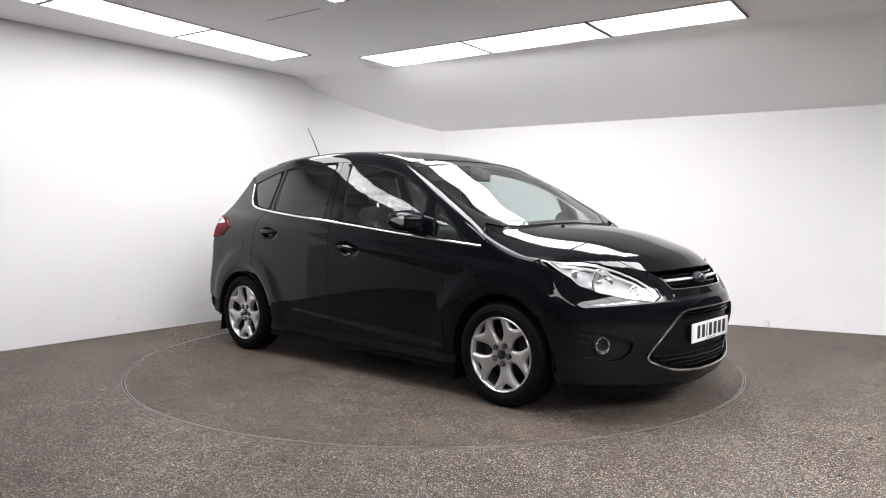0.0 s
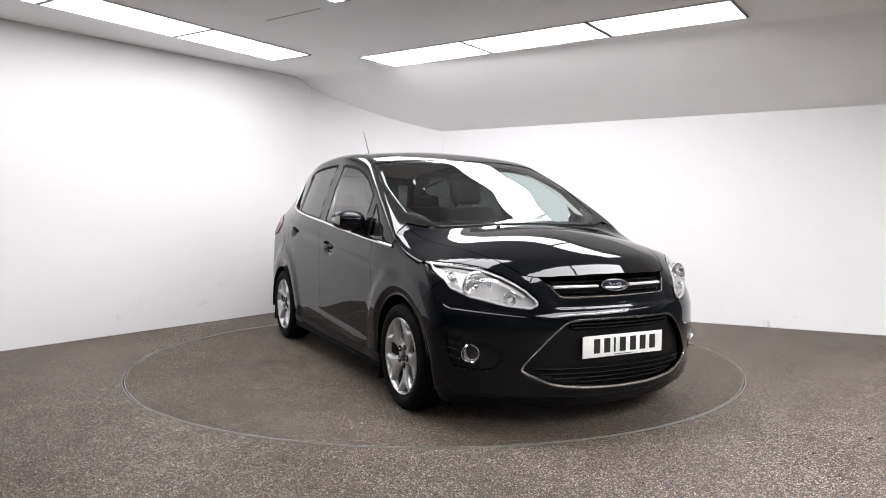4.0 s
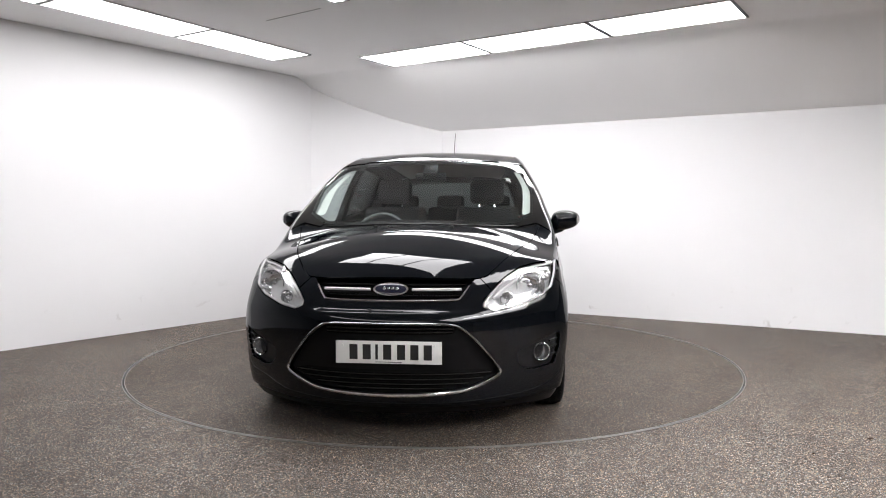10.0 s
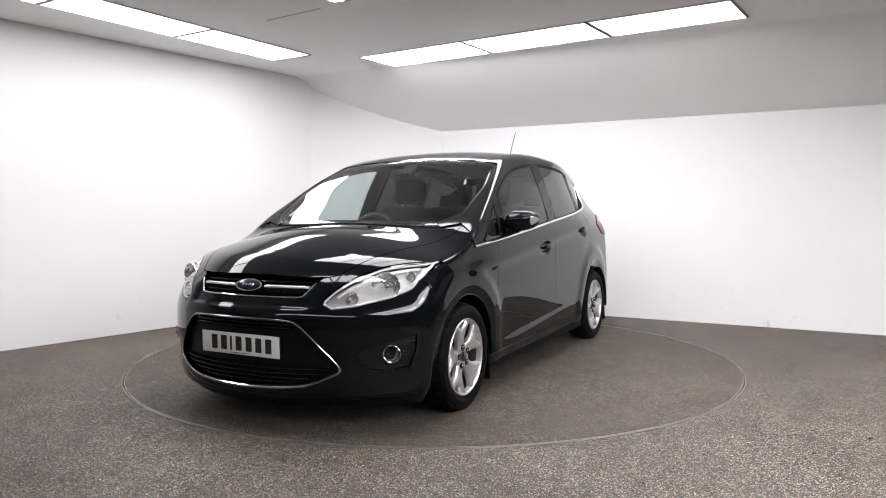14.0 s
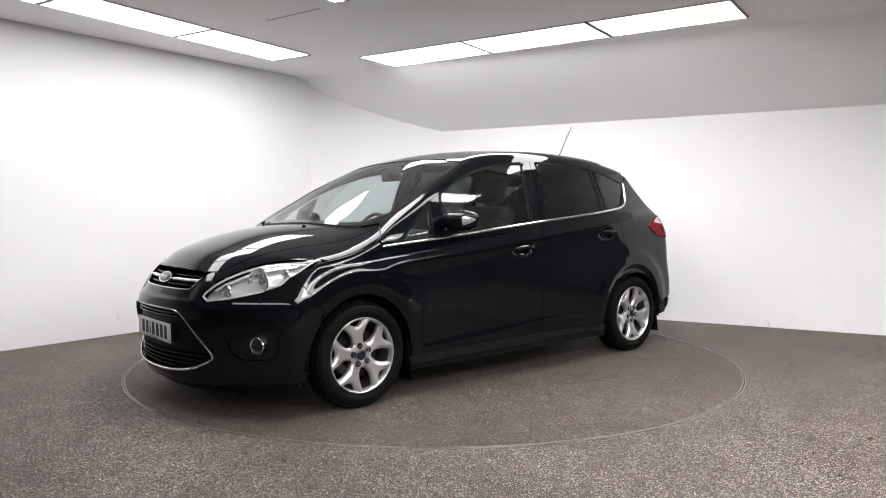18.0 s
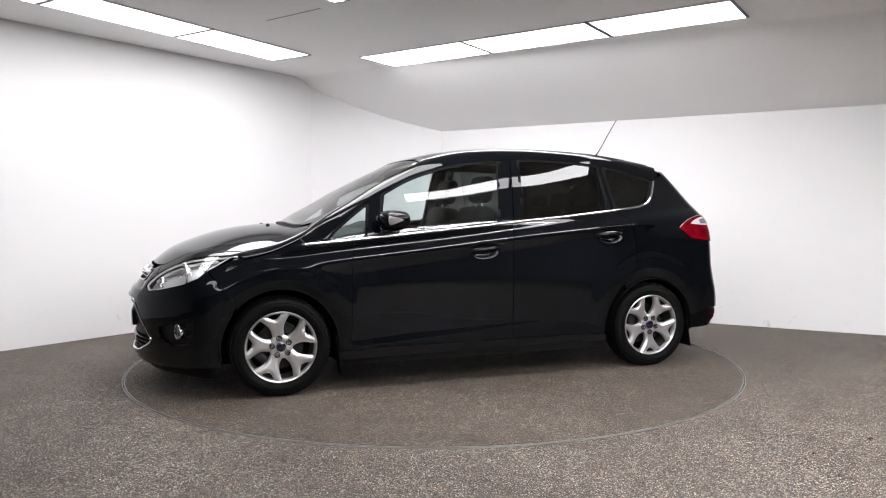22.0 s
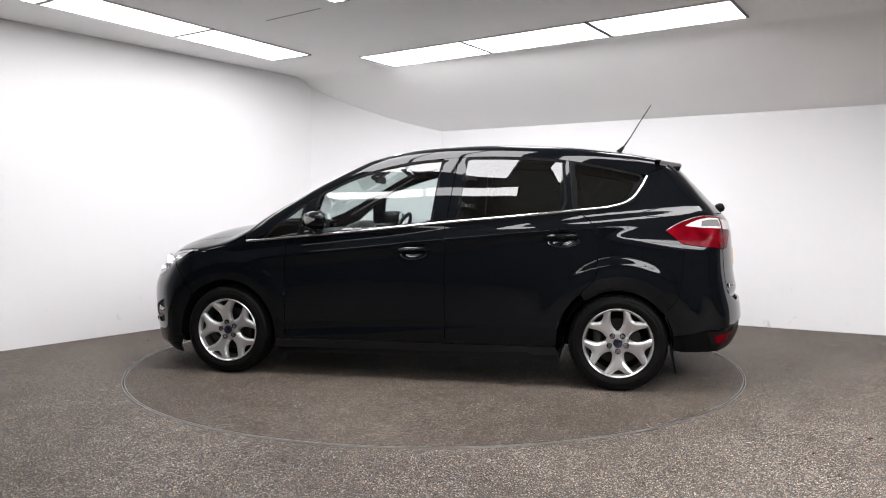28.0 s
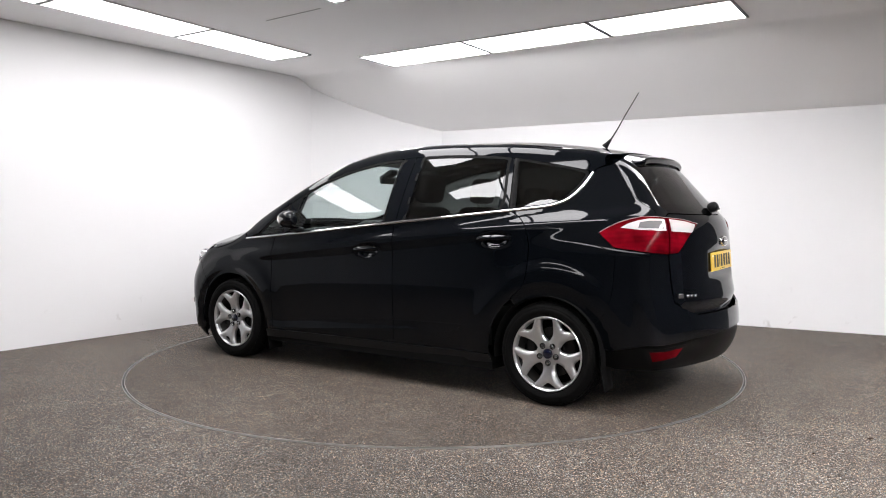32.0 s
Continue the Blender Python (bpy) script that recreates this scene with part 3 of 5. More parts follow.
BLACK = "glossy black painted panel"
PLASTIC = "satin black plastic"
gap = 0.0024
REAR_SEAM = spline([(-1.06, 1.125), (-1.15, 1.06), (-1.193, 0.95), (-1.195, 0.82), (-1.175, 0.70), (-1.09, 0.615)], 5)
BUMPER_SEAM = spline([(-1.715, 0.932), (-1.71, 0.80), (-1.70, 0.665), (-1.672, 0.573), (-1.605, 0.497)], 3)
D_LINE = spline([(-1.885, 1.099), (-1.878, 1.130), (-1.828, 1.160), (-1.772, 1.197), (-1.711, 1.268), (-1.675, 1.312), (-1.638, 1.359), (-1.600, 1.402)], 3)
front_door = [(0.89, 0.255), (0.89, 0.4), (0.89, 0.6), (0.885, 0.8), (0.872, 0.90)] + [(x, belt_z(x)) for x in np.linspace(0.86, -0.22, 14)] + [(-0.22, 0.262)]
rear_door = [(-0.22, 0.262)] + [(x, belt_z(x)) for x in np.linspace(-0.22, -1.045, 12)] + REAR_SEAM + arc(-HUBX, HUBZ, ARCH_R + 0.055, 54, 4, 8) + [(-0.94, 0.265)]
wing = [(0.89, 0.255), (0.89, 0.4), (0.89, 0.6), (0.885, 0.8), (0.872, 0.90), (0.86, belt_z(0.86))] + [(x, belt_z(x)) for x in np.linspace(0.9, 1.17, 4)] + \
    [(x, roofline(x)) for x in np.linspace(1.2, 1.53, 8)] + [(1.552, 0.852), (1.63, 0.825), (1.70, 0.798), (1.745, 0.775), (1.69, 0.71), (1.64, 0.648), (1.585, 0.572)] + \
    arc(HUBX, HUBZ, ARCH_F, 41, 176, 24) + [(0.968, 0.255)]
quarter = REAR_SEAM + arc(-HUBX, HUBZ, ARCH_R + 0.055, 54, 52, 2) + arc(-HUBX, HUBZ, ARCH_R, 52, 142, 16) + BUMPER_SEAM[::-1] + [(-1.68, 0.96), (-1.638, 1.008), (-1.69, 1.040)] + [tuple(q) for q in lift(*from_tail(np.array([(56.5, 1.064), (52.5, 1.085), (49, 1.0975), (46, 1.0985)])))[0][:, ::2]] + D_LINE + [(-1.515, 1.378), (-1.50, 1.352)] + BELT[::-1][1:26]
HANDLES = ((-0.004, 0.872, -0.075), (-0.969, 0.962, -0.046))     # middle and slope of each pull


def grip_hollow(x, z):
    """The hollows behind the door pulls."""
    h = 0 * x
    for cx, cz, tilt in HANDLES:
        r = np.hypot((x - cx) / 0.108, (z - cz + 0.004 - tilt * (x - cx)) / 0.052)
        h = h - 0.024 * step(1.0, 0.45, r)
    return h


for name, outline in (("front_door", front_door), ("rear_door", rear_door), ("front_wing", wing), ("rear_quarter_panel", quarter)):
    if "door" in name:
        pair(name, from_side, inset(outline, gap), PAINT, car, BLACK, size=(0.022, 0.011), raise_by=grip_hollow)
    else:
        pair(name, from_side, inset(outline, gap), PAINT, car, BLACK, size=(0.015, 0.011))
pair("sill", from_side, [(0.962, 0.200), (0.968, 0.252), (0.5, 0.258), (-0.22, 0.259), (-0.94, 0.262), (-0.955, 0.212)], SILL, car, "satin black plastic sill", size=(0.1, 0.03), off=0.006, depth=0.03)

# --- door frames, pillars, roof rails, side glass
win_z = curve((1.05, 0.965), (0.771, 1.185), (0.652, 1.252), (0.478, 1.343), (0.285, 1.408), (0.089, 1.452), (-0.2, 1.482), (-0.356, 1.490), (-0.7, 1.484), (-0.96, 1.464), (-1.04, 1.452), (-1.30, 1.405), (-1.495, 1.362))
rail = [(x, roofline(x)) for x in np.linspace(1.19, -1.55, 44)] + [(-1.56, 1.40), (-1.515, 1.378)] + [(x, win_z(x)) for x in np.linspace(-1.495, 1.05, 40)] + [(1.16, 0.93)]
pair("roof_rail", from_side, rail, PAINT, car, "glossy black pillar and roof rail", size=(0.02, 0.010), depth=0.02)


def under(x0, x1, n, d=0.012):
    return [(x, win_z(x) - d) for x in np.linspace(x0, x1, n)]


def over(x0, x1, n, d=0.012):
    return [(x, belt_z(x) + d) for x in np.linspace(x0, x1, n)]


q1 = over(1.03, 0.80, 4) + [(0.775, 1.158)] + under(0.79, 0.98, 4, 0.02)
q2 = over(0.70, -0.122, 12) + [(-0.165, 1.46)] + under(-0.19, 0.66, 14, 0.016)
q3 = over(-0.300, -0.968, 10) + [(-0.988, 1.2), (-0.967, 1.43)] + under(-0.972, -0.342, 10, 0.016)
q4 = over(-1.070, -1.28, 4, 0.014) + [(-1.36, 1.20), (-1.425, 1.275), (-1.46, 1.335)] + under(-1.455, -1.04, 7, 0.016)
for name, q, material, label in (("quarter_light", q1, CLEAR, "small clear triangular side window"), ("front_side_window", q2, CLEAR, "clear front side window"),
                                 ("rear_side_window", q3, DARKGLASS, "dark tinted rear side window"), ("rear_quarter_window", q4, DARKGLASS, "dark tinted rear corner window")):
    lean = (lambda a, b: 0.05 * (b - 1.205 + np.hypot(b - 1.205, 0.02)) - 0.012) if name == "rear_quarter_window" else None    # this pane stands steeper above its foot
    pair(name, from_side, rounded(q, 0.02), material, car, label, off=-0.004, depth=0, size=(0.05, 0.05), raise_by=lean)
    pair("window_seal", from_side, [*rounded(inset(q, -0.016), 0.022), rounded(inset(q, -0.016), 0.022)[0]] + [rounded(inset(q, 0.002), 0.02)[0]] + rounded(inset(q, 0.002), 0.02)[:0:-1], MATTBLACK, car, off=-0.0015, depth=0.008, size=(0.2, 0.2))
posts = [([(0.80, 0.965), (0.775, 1.165), (0.79, win_z(0.79)), (0.645, win_z(0.645)), (0.70, 1.0)], PAINT),
         (over(-0.118, -0.226, 3, 0.004) + [(-0.276, win_z(-0.276)), (-0.180, win_z(-0.18))], PAINT),
         (over(-0.231, -0.304, 3, 0.004) + [(-0.347, win_z(-0.347)), (-0.281, win_z(-0.281))], PAINT),
         (over(-0.963, -1.035, 3, 0.004) + [(-1.005, win_z(-1.005)), (-0.962, win_z(-0.962))], PAINT),
         (over(-1.040, -1.075, 3, 0.004) + [(-1.045, win_z(-1.045)), (-1.010, win_z(-1.010))], SEAL)]
for q, material in posts:
    pair("window_post", from_side, q, material, car, off=-0.002, size=(0.06, 0.05), depth=0.03)
for s in (1, -1):
    bm = bmesh.new()
    p, n = lift(*from_side(np.array(BELT)))
    tube(bm, [Vector((q[0], s * q[1], q[2])) for q in p + n * 0.001], 0.0095, 10)
    part("chrome_strip", bm, CHROME, car, "bright chrome strip below the side windows")

# --- roof, windscreen, bonnet
def edge_xy(x0, x1, n):
    p, _ = lift(*from_side(np.array([(x, roofline(x)) for x in np.linspace(x0, x1, n)])))
    return [(q[0], q[1]) for q in p]


roof = both([(0.362, 0.02), (0.357, 0.25), (0.340, 0.48)] + edge_xy(0.30, -1.55, 30) + [(-1.60, 0.45), (-1.62, 0.02)])
skin("roof_panel", from_top, roof, PAINT, car, "glossy black roof", size=(0.06, 0.06))
for s in (1, -1):
    bm = bmesh.new()
    p, n = lift(*from_top(np.array([(x, y - 0.05) for x, y in edge_xy(0.06, -1.5, 30)])))
    tube(bm, [Vector((q[0], s * q[1], q[2] - 0.003)) for q in p], 0.0045, 6)
    part("roof_gutter", bm, TRIM, car, "black roof gutter strip")
def screen_edge(x0, x1, n, more=0.0):
    """The side edge of the windscreen, drawn in from the pillar, more so towards its foot."""
    return [(x, y - 0.028 - 0.21 * max(0.0, x - 0.65) - more) for x, y in edge_xy(x0, x1, n)]


FOOT = [(1.207, 0.02), (1.200, 0.3), (1.182, 0.47), (1.148, 0.60), (1.085, 0.672)]
pillar = edge_xy(1.17, 0.30, 16) + [(0.340, 0.48), (0.362, 0.48)] + screen_edge(0.37, 1.03, 16, -0.002) + FOOT[:2:-1] + [(1.165, 0.62), (1.11, 0.735)]
pair("windscreen_pillar", from_top, pillar, GLOSSBLACK, car, "gloss black moulding beside the windscreen", size=(0.03, 0.012))
SCREEN = FOOT + screen_edge(1.03, 0.38, 14) + [(0.361, 0.3), (0.367, 0.02)]
skin("windscreen", from_top, both(SCREEN), CLEAR, car, "wide clear windscreen", off=-0.003, depth=0, size=(0.05, 0.06))
half = [(1.207, 0.0)] + SCREEN[1:-1] + [(0.367, 0.0), (0.410, 0.0), (0.402, 0.3)] + [(x + 0.02, y) for x, y in screen_edge(0.40, 0.99, 12, 0.018)] + [(1.045, 0.66), (1.12, 0.585), (1.155, 0.45), (1.165, 0.3), (1.170, 0.0)]
pair("screen_border", from_top, half, GLOSSBLACK, car, "black painted border of the windscreen", off=-0.006, depth=0, size=(0.08, 0.08))
HOOD_EDGE = spline([(2.012, 0.41), (1.960, 0.478), (1.757, 0.582), (1.5, 0.655), (1.245, 0.72), (1.13, 0.752)], 5)
hood = both([(2.070, 0.02), (2.062, 0.2), (2.036, 0.34)] + HOOD_EDGE + [(1.135, 0.735), (1.205, 0.58), (1.258, 0.35), (1.285, 0.02)])
skin("bonnet", from_top, inset(hood, 0.0025), PAINT, car, "glossy black bonnet", size=(0.035, 0.045))
LAMP_TOP = [(66, 0.862), (59.5, 0.859), (52, 0.851), (45.2, 0.836), (38.5, 0.802), (34, 0.769), (30.5, 0.733)]
wing_top = HOOD_EDGE[2:] + edge_xy(1.17, 1.53, 10) + nose_xy(LAMP_TOP)
pair("wing_top", from_top, inset(wing_top, 0.0022), PAINT, car, BLACK, size=(0.035, 0.035))
cowl = both([(1.280, 0.02), (1.253, 0.35), (1.200, 0.58), (1.13, 0.735), (1.07, 0.715), (1.150, 0.55), (1.195, 0.3), (1.21, 0.02)])
skin("cowl", from_top, cowl, TRIM, car, "black plastic panel below the windscreen", off=-0.012, size=(0.05, 0.06))

# --- nose: bumper, lamps, grilles
GRILLE = [(0.0, 0.585), (0.20, 0.585), (0.305, 0.579), (0.362, 0.555), (0.428, 0.492), (0.502, 0.400), (0.535, 0.350), (0.530, 0.322), (0.44, 0.278), (0.35, 0.252), (0.18, 0.237), (0.0, 0.232)]
GRILLE_UP, GRILLE_LOW = spline(GRILLE[:7], 4), spline(GRILLE[6:], 4)
UPPER = [(0.0, 0.785), (0.2, 0.784), (0.398, 0.776), (0.374, 0.745), (0.345, 0.705), (0.315, 0.692), (0.15, 0.690), (0.0, 0.689)]
FOG_UP = [(53.2, 0.42), (53.5, 0.508), (50.5, 0.495), (45.7, 0.474), (40, 0.445), (36.8, 0.425)]
FOG_LOW = [(36.8, 0.425), (37.3, 0.37), (40, 0.334), (44, 0.324), (51.5, 0.338), (53.2, 0.42)]
LAMP_LOW = [(29.4, 0.633), (36.6, 0.648), (46.6, 0.684), (53.2, 0.725)]
SEAM_F = [(1.745, 0.775), (1.69, 0.71), (1.64, 0.648), (1.585, 0.572)]
arch_pts = [(HUBX + math.sqrt(ARCH_F ** 2 - (z - HUBZ) ** 2), z) for z in (0.50, 0.46, 0.42)]
arch_low = [(HUBX + math.sqrt(ARCH_F ** 2 - (z - HUBZ) ** 2), z) for z in (0.42, 0.36, 0.30, 0.24)]
corner = [(math.degrees(math.atan2(q[1], q[0] - 1.2)), q[2] - 0.003) for q in lift(*from_top(np.array(HOOD_EDGE[:3])))[0]]     # where bonnet, bumper and wing meet
upper_bumper = front_nose([(y, z) for y, z in UPPER[:1:-1]]) + corner + [(30.2, 0.733), (27.0, 0.690), (26.6, 0.655)] + LAMP_LOW + as_nose(SEAM_F) + as_nose(arch_pts) + \
    FOG_UP + front_nose(GRILLE_UP[::-1])
lower_bumper = FOG_LOW + as_nose(arch_low) + [(60, 0.20), (50, 0.19), (36, 0.18), (20, 0.172), (0, 0.17)] + front_nose(GRILLE_LOW[::-1])
pair("front_bumper", from_nose, upper_bumper, PAINT, car, "glossy black front bumper", size=(1.6, 0.007))
pair("bumper_lip", from_nose, lower_bumper, PAINT, car, BLACK, size=(1.6, 0.025))
skin("valance", from_nose, [(-58, 0.12), (-40, 0.125), (0, 0.11), (40, 0.125), (58, 0.12), (60, 0.205), (50, 0.195), (36, 0.185), (0, 0.175), (-36, 0.185), (-50, 0.195), (-60, 0.205)], TRIM, car, PLASTIC, size=(3, 0.03), off=-0.012)
skin("inner_nose", from_nose, mirrored([(0, 0.75), (40, 0.74), (60, 0.70), (60, 0.2), (0, 0.2)]), MATTBLACK, car, size=(4, 0.05), off=-0.075, depth=0)
skin("inner_bonnet", from_top, both([(2.05, 0.0), (1.95, 0.44), (1.6, 0.62), (1.2, 0.72), (1.26, 0)]), MATTBLACK, car, size=(0.1, 0.1), off=-0.035, depth=0)

pair("fog_surround", from_nose, FOG_UP + FOG_LOW[1:-1], SILL, car, "satin black fog lamp surround", off=-0.022, depth=-0.022, size=(2, 0.03))
skin("grille_surround", from_front, mirrored(GRILLE_UP + GRILLE_LOW[1:]), TRIM, car, "satin black grille moulding", off=-0.030, depth=-0.028, size=(0.06, 0.03))


def shelled(way, pts, off=0.0, side=1):
    p, n = lift(*way(np.array(pts, float)))
    q = p + n * off
    q[:, 1] *= side
    return [Vector(k) for k in q], [Vector((a, b * side, c)) for a, b, c in n]


def slat(name, y0, y1, z, tall, off, material, label=""):
    """A thin bar across the nose, bent to it."""
    bm = bmesh.new()
    ys = np.linspace(y0, y1, 25)
    loops = []
    for y in ys:
        p, _ = lift(*from_front(np.array([(y, z)])))
        x = p[0][0] + off
        loops.append([bm.verts.new(v) for v in ((x, y, z - tall / 2), (x + 0.008, y, z - tall * 0.3), (x + 0.008, y, z + tall * 0.3), (x, y, z + tall / 2), (x - 0.02, y, z + tall / 2), (x - 0.02, y, z - tall / 2))])
    for a, b in zip(loops, loops[1:]):
        for k in range(6):
            bm.faces.new((a[k], a[(k + 1) % 6], b[(k + 1) % 6], b[k]))
    bm.faces.new(loops[0][::-1])
    bm.faces.new(loops[-1])
    bmesh.ops.recalc_face_normals(bm, faces=bm.faces)
    return part(name, bm, material, car, label)


skin("grille_recess", from_front, mirrored([(0, 0.352), (0.25, 0.352), (0.44, 0.35), (0.505, 0.335), (0.49, 0.318), (0.35, 0.275), (0.18, 0.258), (0, 0.254)]), MATTBLACK, car, off=-0.027, depth=0.0, size=(0.08, 0.05))
skin("grille_recess", from_front, mirrored([(0, 0.572), (0.2, 0.572), (0.32, 0.570), (0.335, 0.558), (0.325, 0.536), (0.29, 0.531), (0, 0.531)]), MATTBLACK, car, off=-0.027, depth=0.0, size=(0.08, 0.05))
for z, w in ((0.560, 0.315), (0.543, 0.31)):
    slat("grille_slat", -w, w, z, 0.012, -0.022, GLOSSBLACK)
for z, w in ((0.336, 0.49), (0.311, 0.455), (0.288, 0.385), (0.266, 0.26)):
    slat("grille_slat", -w, w, z, 0.009, -0.022, GLOSSBLACK)


def ribbon(name, way, pts, r, material, label, off=0.002, mirror=True, n=8):
    bm = bmesh.new()
    p, _ = shelled(way, pts, off)
    if mirror:
        p = p + [Vector((v.x, -v.y, v.z)) for v in p[::-1] if abs(v.y) > 1e-4]
    tube(bm, p, r, n)
    return part(name, bm, material, car, label)


ribbon("grille_trim", from_front, GRILLE_UP[::-1], 0.0055, DARKCHROME, "smoked chrome upper edge of the grille")
ribbon("grille_trim", from_front, GRILLE_LOW, 0.0075, CHROME, "bright chrome lower edge of the grille")
skin("upper_grille", from_front, mirrored(UPPER), MATTBLACK, car, "black slot grille", off=-0.03, depth=-0.03, size=(0.05, 0.03))
ribbon("upper_grille_trim", from_front, spline([(0.384, 0.757)] + UPPER[3:], 5), 0.0048, CHROME, "bright chrome edge of the upper grille", off=0.001)
for s in (1, -1):
    slat("grille_bar", s * 0.105, s * 0.345, 0.740, 0.013, -0.002, BAR, "silver bar")
slat("grille_slat", -0.34, 0.34, 0.712, 0.01, -0.018, GLOSSBLACK)
slat("grille_slat", -0.36, 0.36, 0.762, 0.01, -0.018, GLOSSBLACK)


def oval(bm, m, a, b, depth, n=32, dome=0.0):
    """A flat oval tablet facing +x."""
    rim = [(math.cos(2 * math.pi * k / n), math.sin(2 * math.pi * k / n)) for k in range(n)]
    rows = [[bm.verts.new(m @ Vector((x, a * s * c, b * s * d))) for c, d in rim] for x, s in ((0, 1.0), (depth, 1.0), (depth + dome * 0.6, 0.85), (depth + dome, 0.4))]
    for p, q in zip(rows, rows[1:]):
        for k in range(n):
            bm.faces.new((p[k], p[(k + 1) % n], q[(k + 1) % n], q[k]))
    bm.faces.new(rows[-1])
    bmesh.ops.recalc_face_normals(bm, faces=bm.faces)


def badge(x, z, tilt, turn, a, b, name):
    bm = bmesh.new()
    m = pose(x, 0, z, 0, tilt, turn)
    oval(bm, m, a, b, 0.010)
    ob = part(name, bm, CHROME, car, "oval badge with a chrome edge and blue centre")
    bm = bmesh.new()
    oval(bm, m @ Matrix.Translation((0.004, 0, 0)), a * 0.88, b * 0.82, 0.008, dome=0.003)
    part("badge_face", bm, BLUE, ob, "dark blue enamel oval")
    bm = bmesh.new()
    for k, h in enumerate((0.5, 0.3, 0.3, 0.45)):
        box(bm, m @ pose(0.0155, (-0.36 + 0.24 * k) * a, 0, 0, 0, 0), 0.002, a * 0.16, b * h, 0.0008, 1)
    part("badge_mark", bm, CHROME, ob, "plain silver bars")


badge(2.118, 0.739, -32, 0, 0.088, 0.036, "front_badge")

pair("lamp_surround", from_nose, [(45.2, 0.838), (38.5, 0.805), (34, 0.773), (30.5, 0.737), (27.2, 0.70), (26, 0.735), (30, 0.78), (38, 0.828), (45, 0.852)], PAINT, car, BLACK, off=-0.004, depth=0, size=(2, 0.02))
pair("lamp_surround", from_nose, [(52, 0.853), (59.5, 0.862), (66.8, 0.866), (64.8, 0.848), (60.8, 0.805), (63.5, 0.80), (67.5, 0.84), (71, 0.884), (60, 0.880), (52, 0.868)], PAINT, car, BLACK, off=-0.014, depth=0, size=(2, 0.02))
# --- headlamps
LAMP = LAMP_LOW + [(56.6, 0.77), (59.5, 0.802), (63.5, 0.845)] + LAMP_TOP + [(27.6, 0.69), (27.2, 0.664)]
for s in (1, -1):
    lamp = skin("headlight", from_nose, rounded(inset(LAMP, 0.003), 0.012, 3), LENS, car, "clear headlight with silver reflectors", off=0.001, depth=0.0, size=(2, 0.02), mirror=s < 0)
    skin("housing", from_nose, rounded(inset(LAMP, 0.003), 0.012, 3), REFLECTOR, lamp, "silver lamp housing", off=-0.042, depth=-0.041, size=(2, 0.02), mirror=s < 0)
    for deg, z, r, deep in ((45.5, 0.750, 0.076, 0.045), (35.2, 0.694, 0.036, 0.035), (54.0, 0.795, 0.028, 0.03)):
        p, n = shelled(from_nose, [(deg, z)], -0.012, s)
        m = Matrix.Translation(p[0]) @ Vector((0.92, n[0].y * 0.45, 0.05)).normalized().to_track_quat("Y", "Z").to_matrix().to_4x4()
        bm = bmesh.new()
        lathe(bm, [(r * 1.0, -0.004), (r * 1.0, 0.004), (r * 0.93, 0.005), (r * 0.90, -0.002), (r * 0.80, -deep * 0.30), (r * 0.78, -deep * 0.42), (r * 0.66, -deep * 0.60), (r * 0.63, -deep * 0.72), (r * 0.45, -deep * 0.86), (0.002, -deep)], m, 32)
        part("reflector", bm, BOWL, lamp, "round mirrored reflector")
        bm = bmesh.new()
        bmesh.ops.create_uvsphere(bm, u_segments=16, v_segments=10, radius=r * 0.26, matrix=m @ Matrix.Translation((0, -deep * 0.55, 0)))
        part("bulb", bm, SATIN, lamp, "silver bulb shield")
    # bright ledge along the top of the lamp
    bm = bmesh.new()
    p, _ = shelled(from_nose, [(58, 0.838), (51, 0.826), (45, 0.808), (39, 0.772), (34.5, 0.74), (31, 0.70)], -0.022, s)
    tube(bm, p, 0.009, 8)
    part("inner_ledge", bm, WHITELENS, lamp, "pale lamp ledge")
    # pale rim just inside the lens
    rim = rounded(inset(LAMP, 0.010), 0.014, 4)
    bm = bmesh.new()
    p, _ = shelled(from_nose, rim + rim[:1], -0.008, s)
    tube(bm, p, 0.006, 8)
    part("lamp_rim", bm, WHITELENS, lamp, "pale rim inside the lens")
    # fins of the fog lamp surround
    for z in (0.462, 0.425, 0.385):
        bm = bmesh.new()
        p, _ = shelled(from_nose, [(49.6, z - 0.006), (51.5, z), (53.0, z + 0.006)], -0.014, s)
        tube(bm, p, 0.006, 6)
        part("fog_fin", bm, SILL, car, "satin black fin beside the fog lamp")
    # fog lamp
    p, n = shelled(from_nose, [(46.2, 0.408)], -0.006, s)
    fog = new("fog_lamp")
    fog.parent = car
    fog.location = p[0]
    tagged(fog, "round fog lamp with a chrome ring")
    m = Vector((0.93, s * 0.36, 0)).normalized().to_track_quat("Y", "Z").to_matrix().to_4x4()
    for name, prof, material in (("ring", [(0.046, -0.03), (0.0475, 0.002), (0.0445, 0.006), (0.040, 0.001)], CHROME), ("lens", [(0.042, 0.001), (0.03, 0.005), (0.001, 0.007)], LENS),
                                 ("reflector", [(0.042, -0.002), (0.03, -0.022), (0.001, -0.03)], FOGBOWL)):
        bm = bmesh.new()
        lathe(bm, prof, m, 32)
        part(name, bm, material, fog)

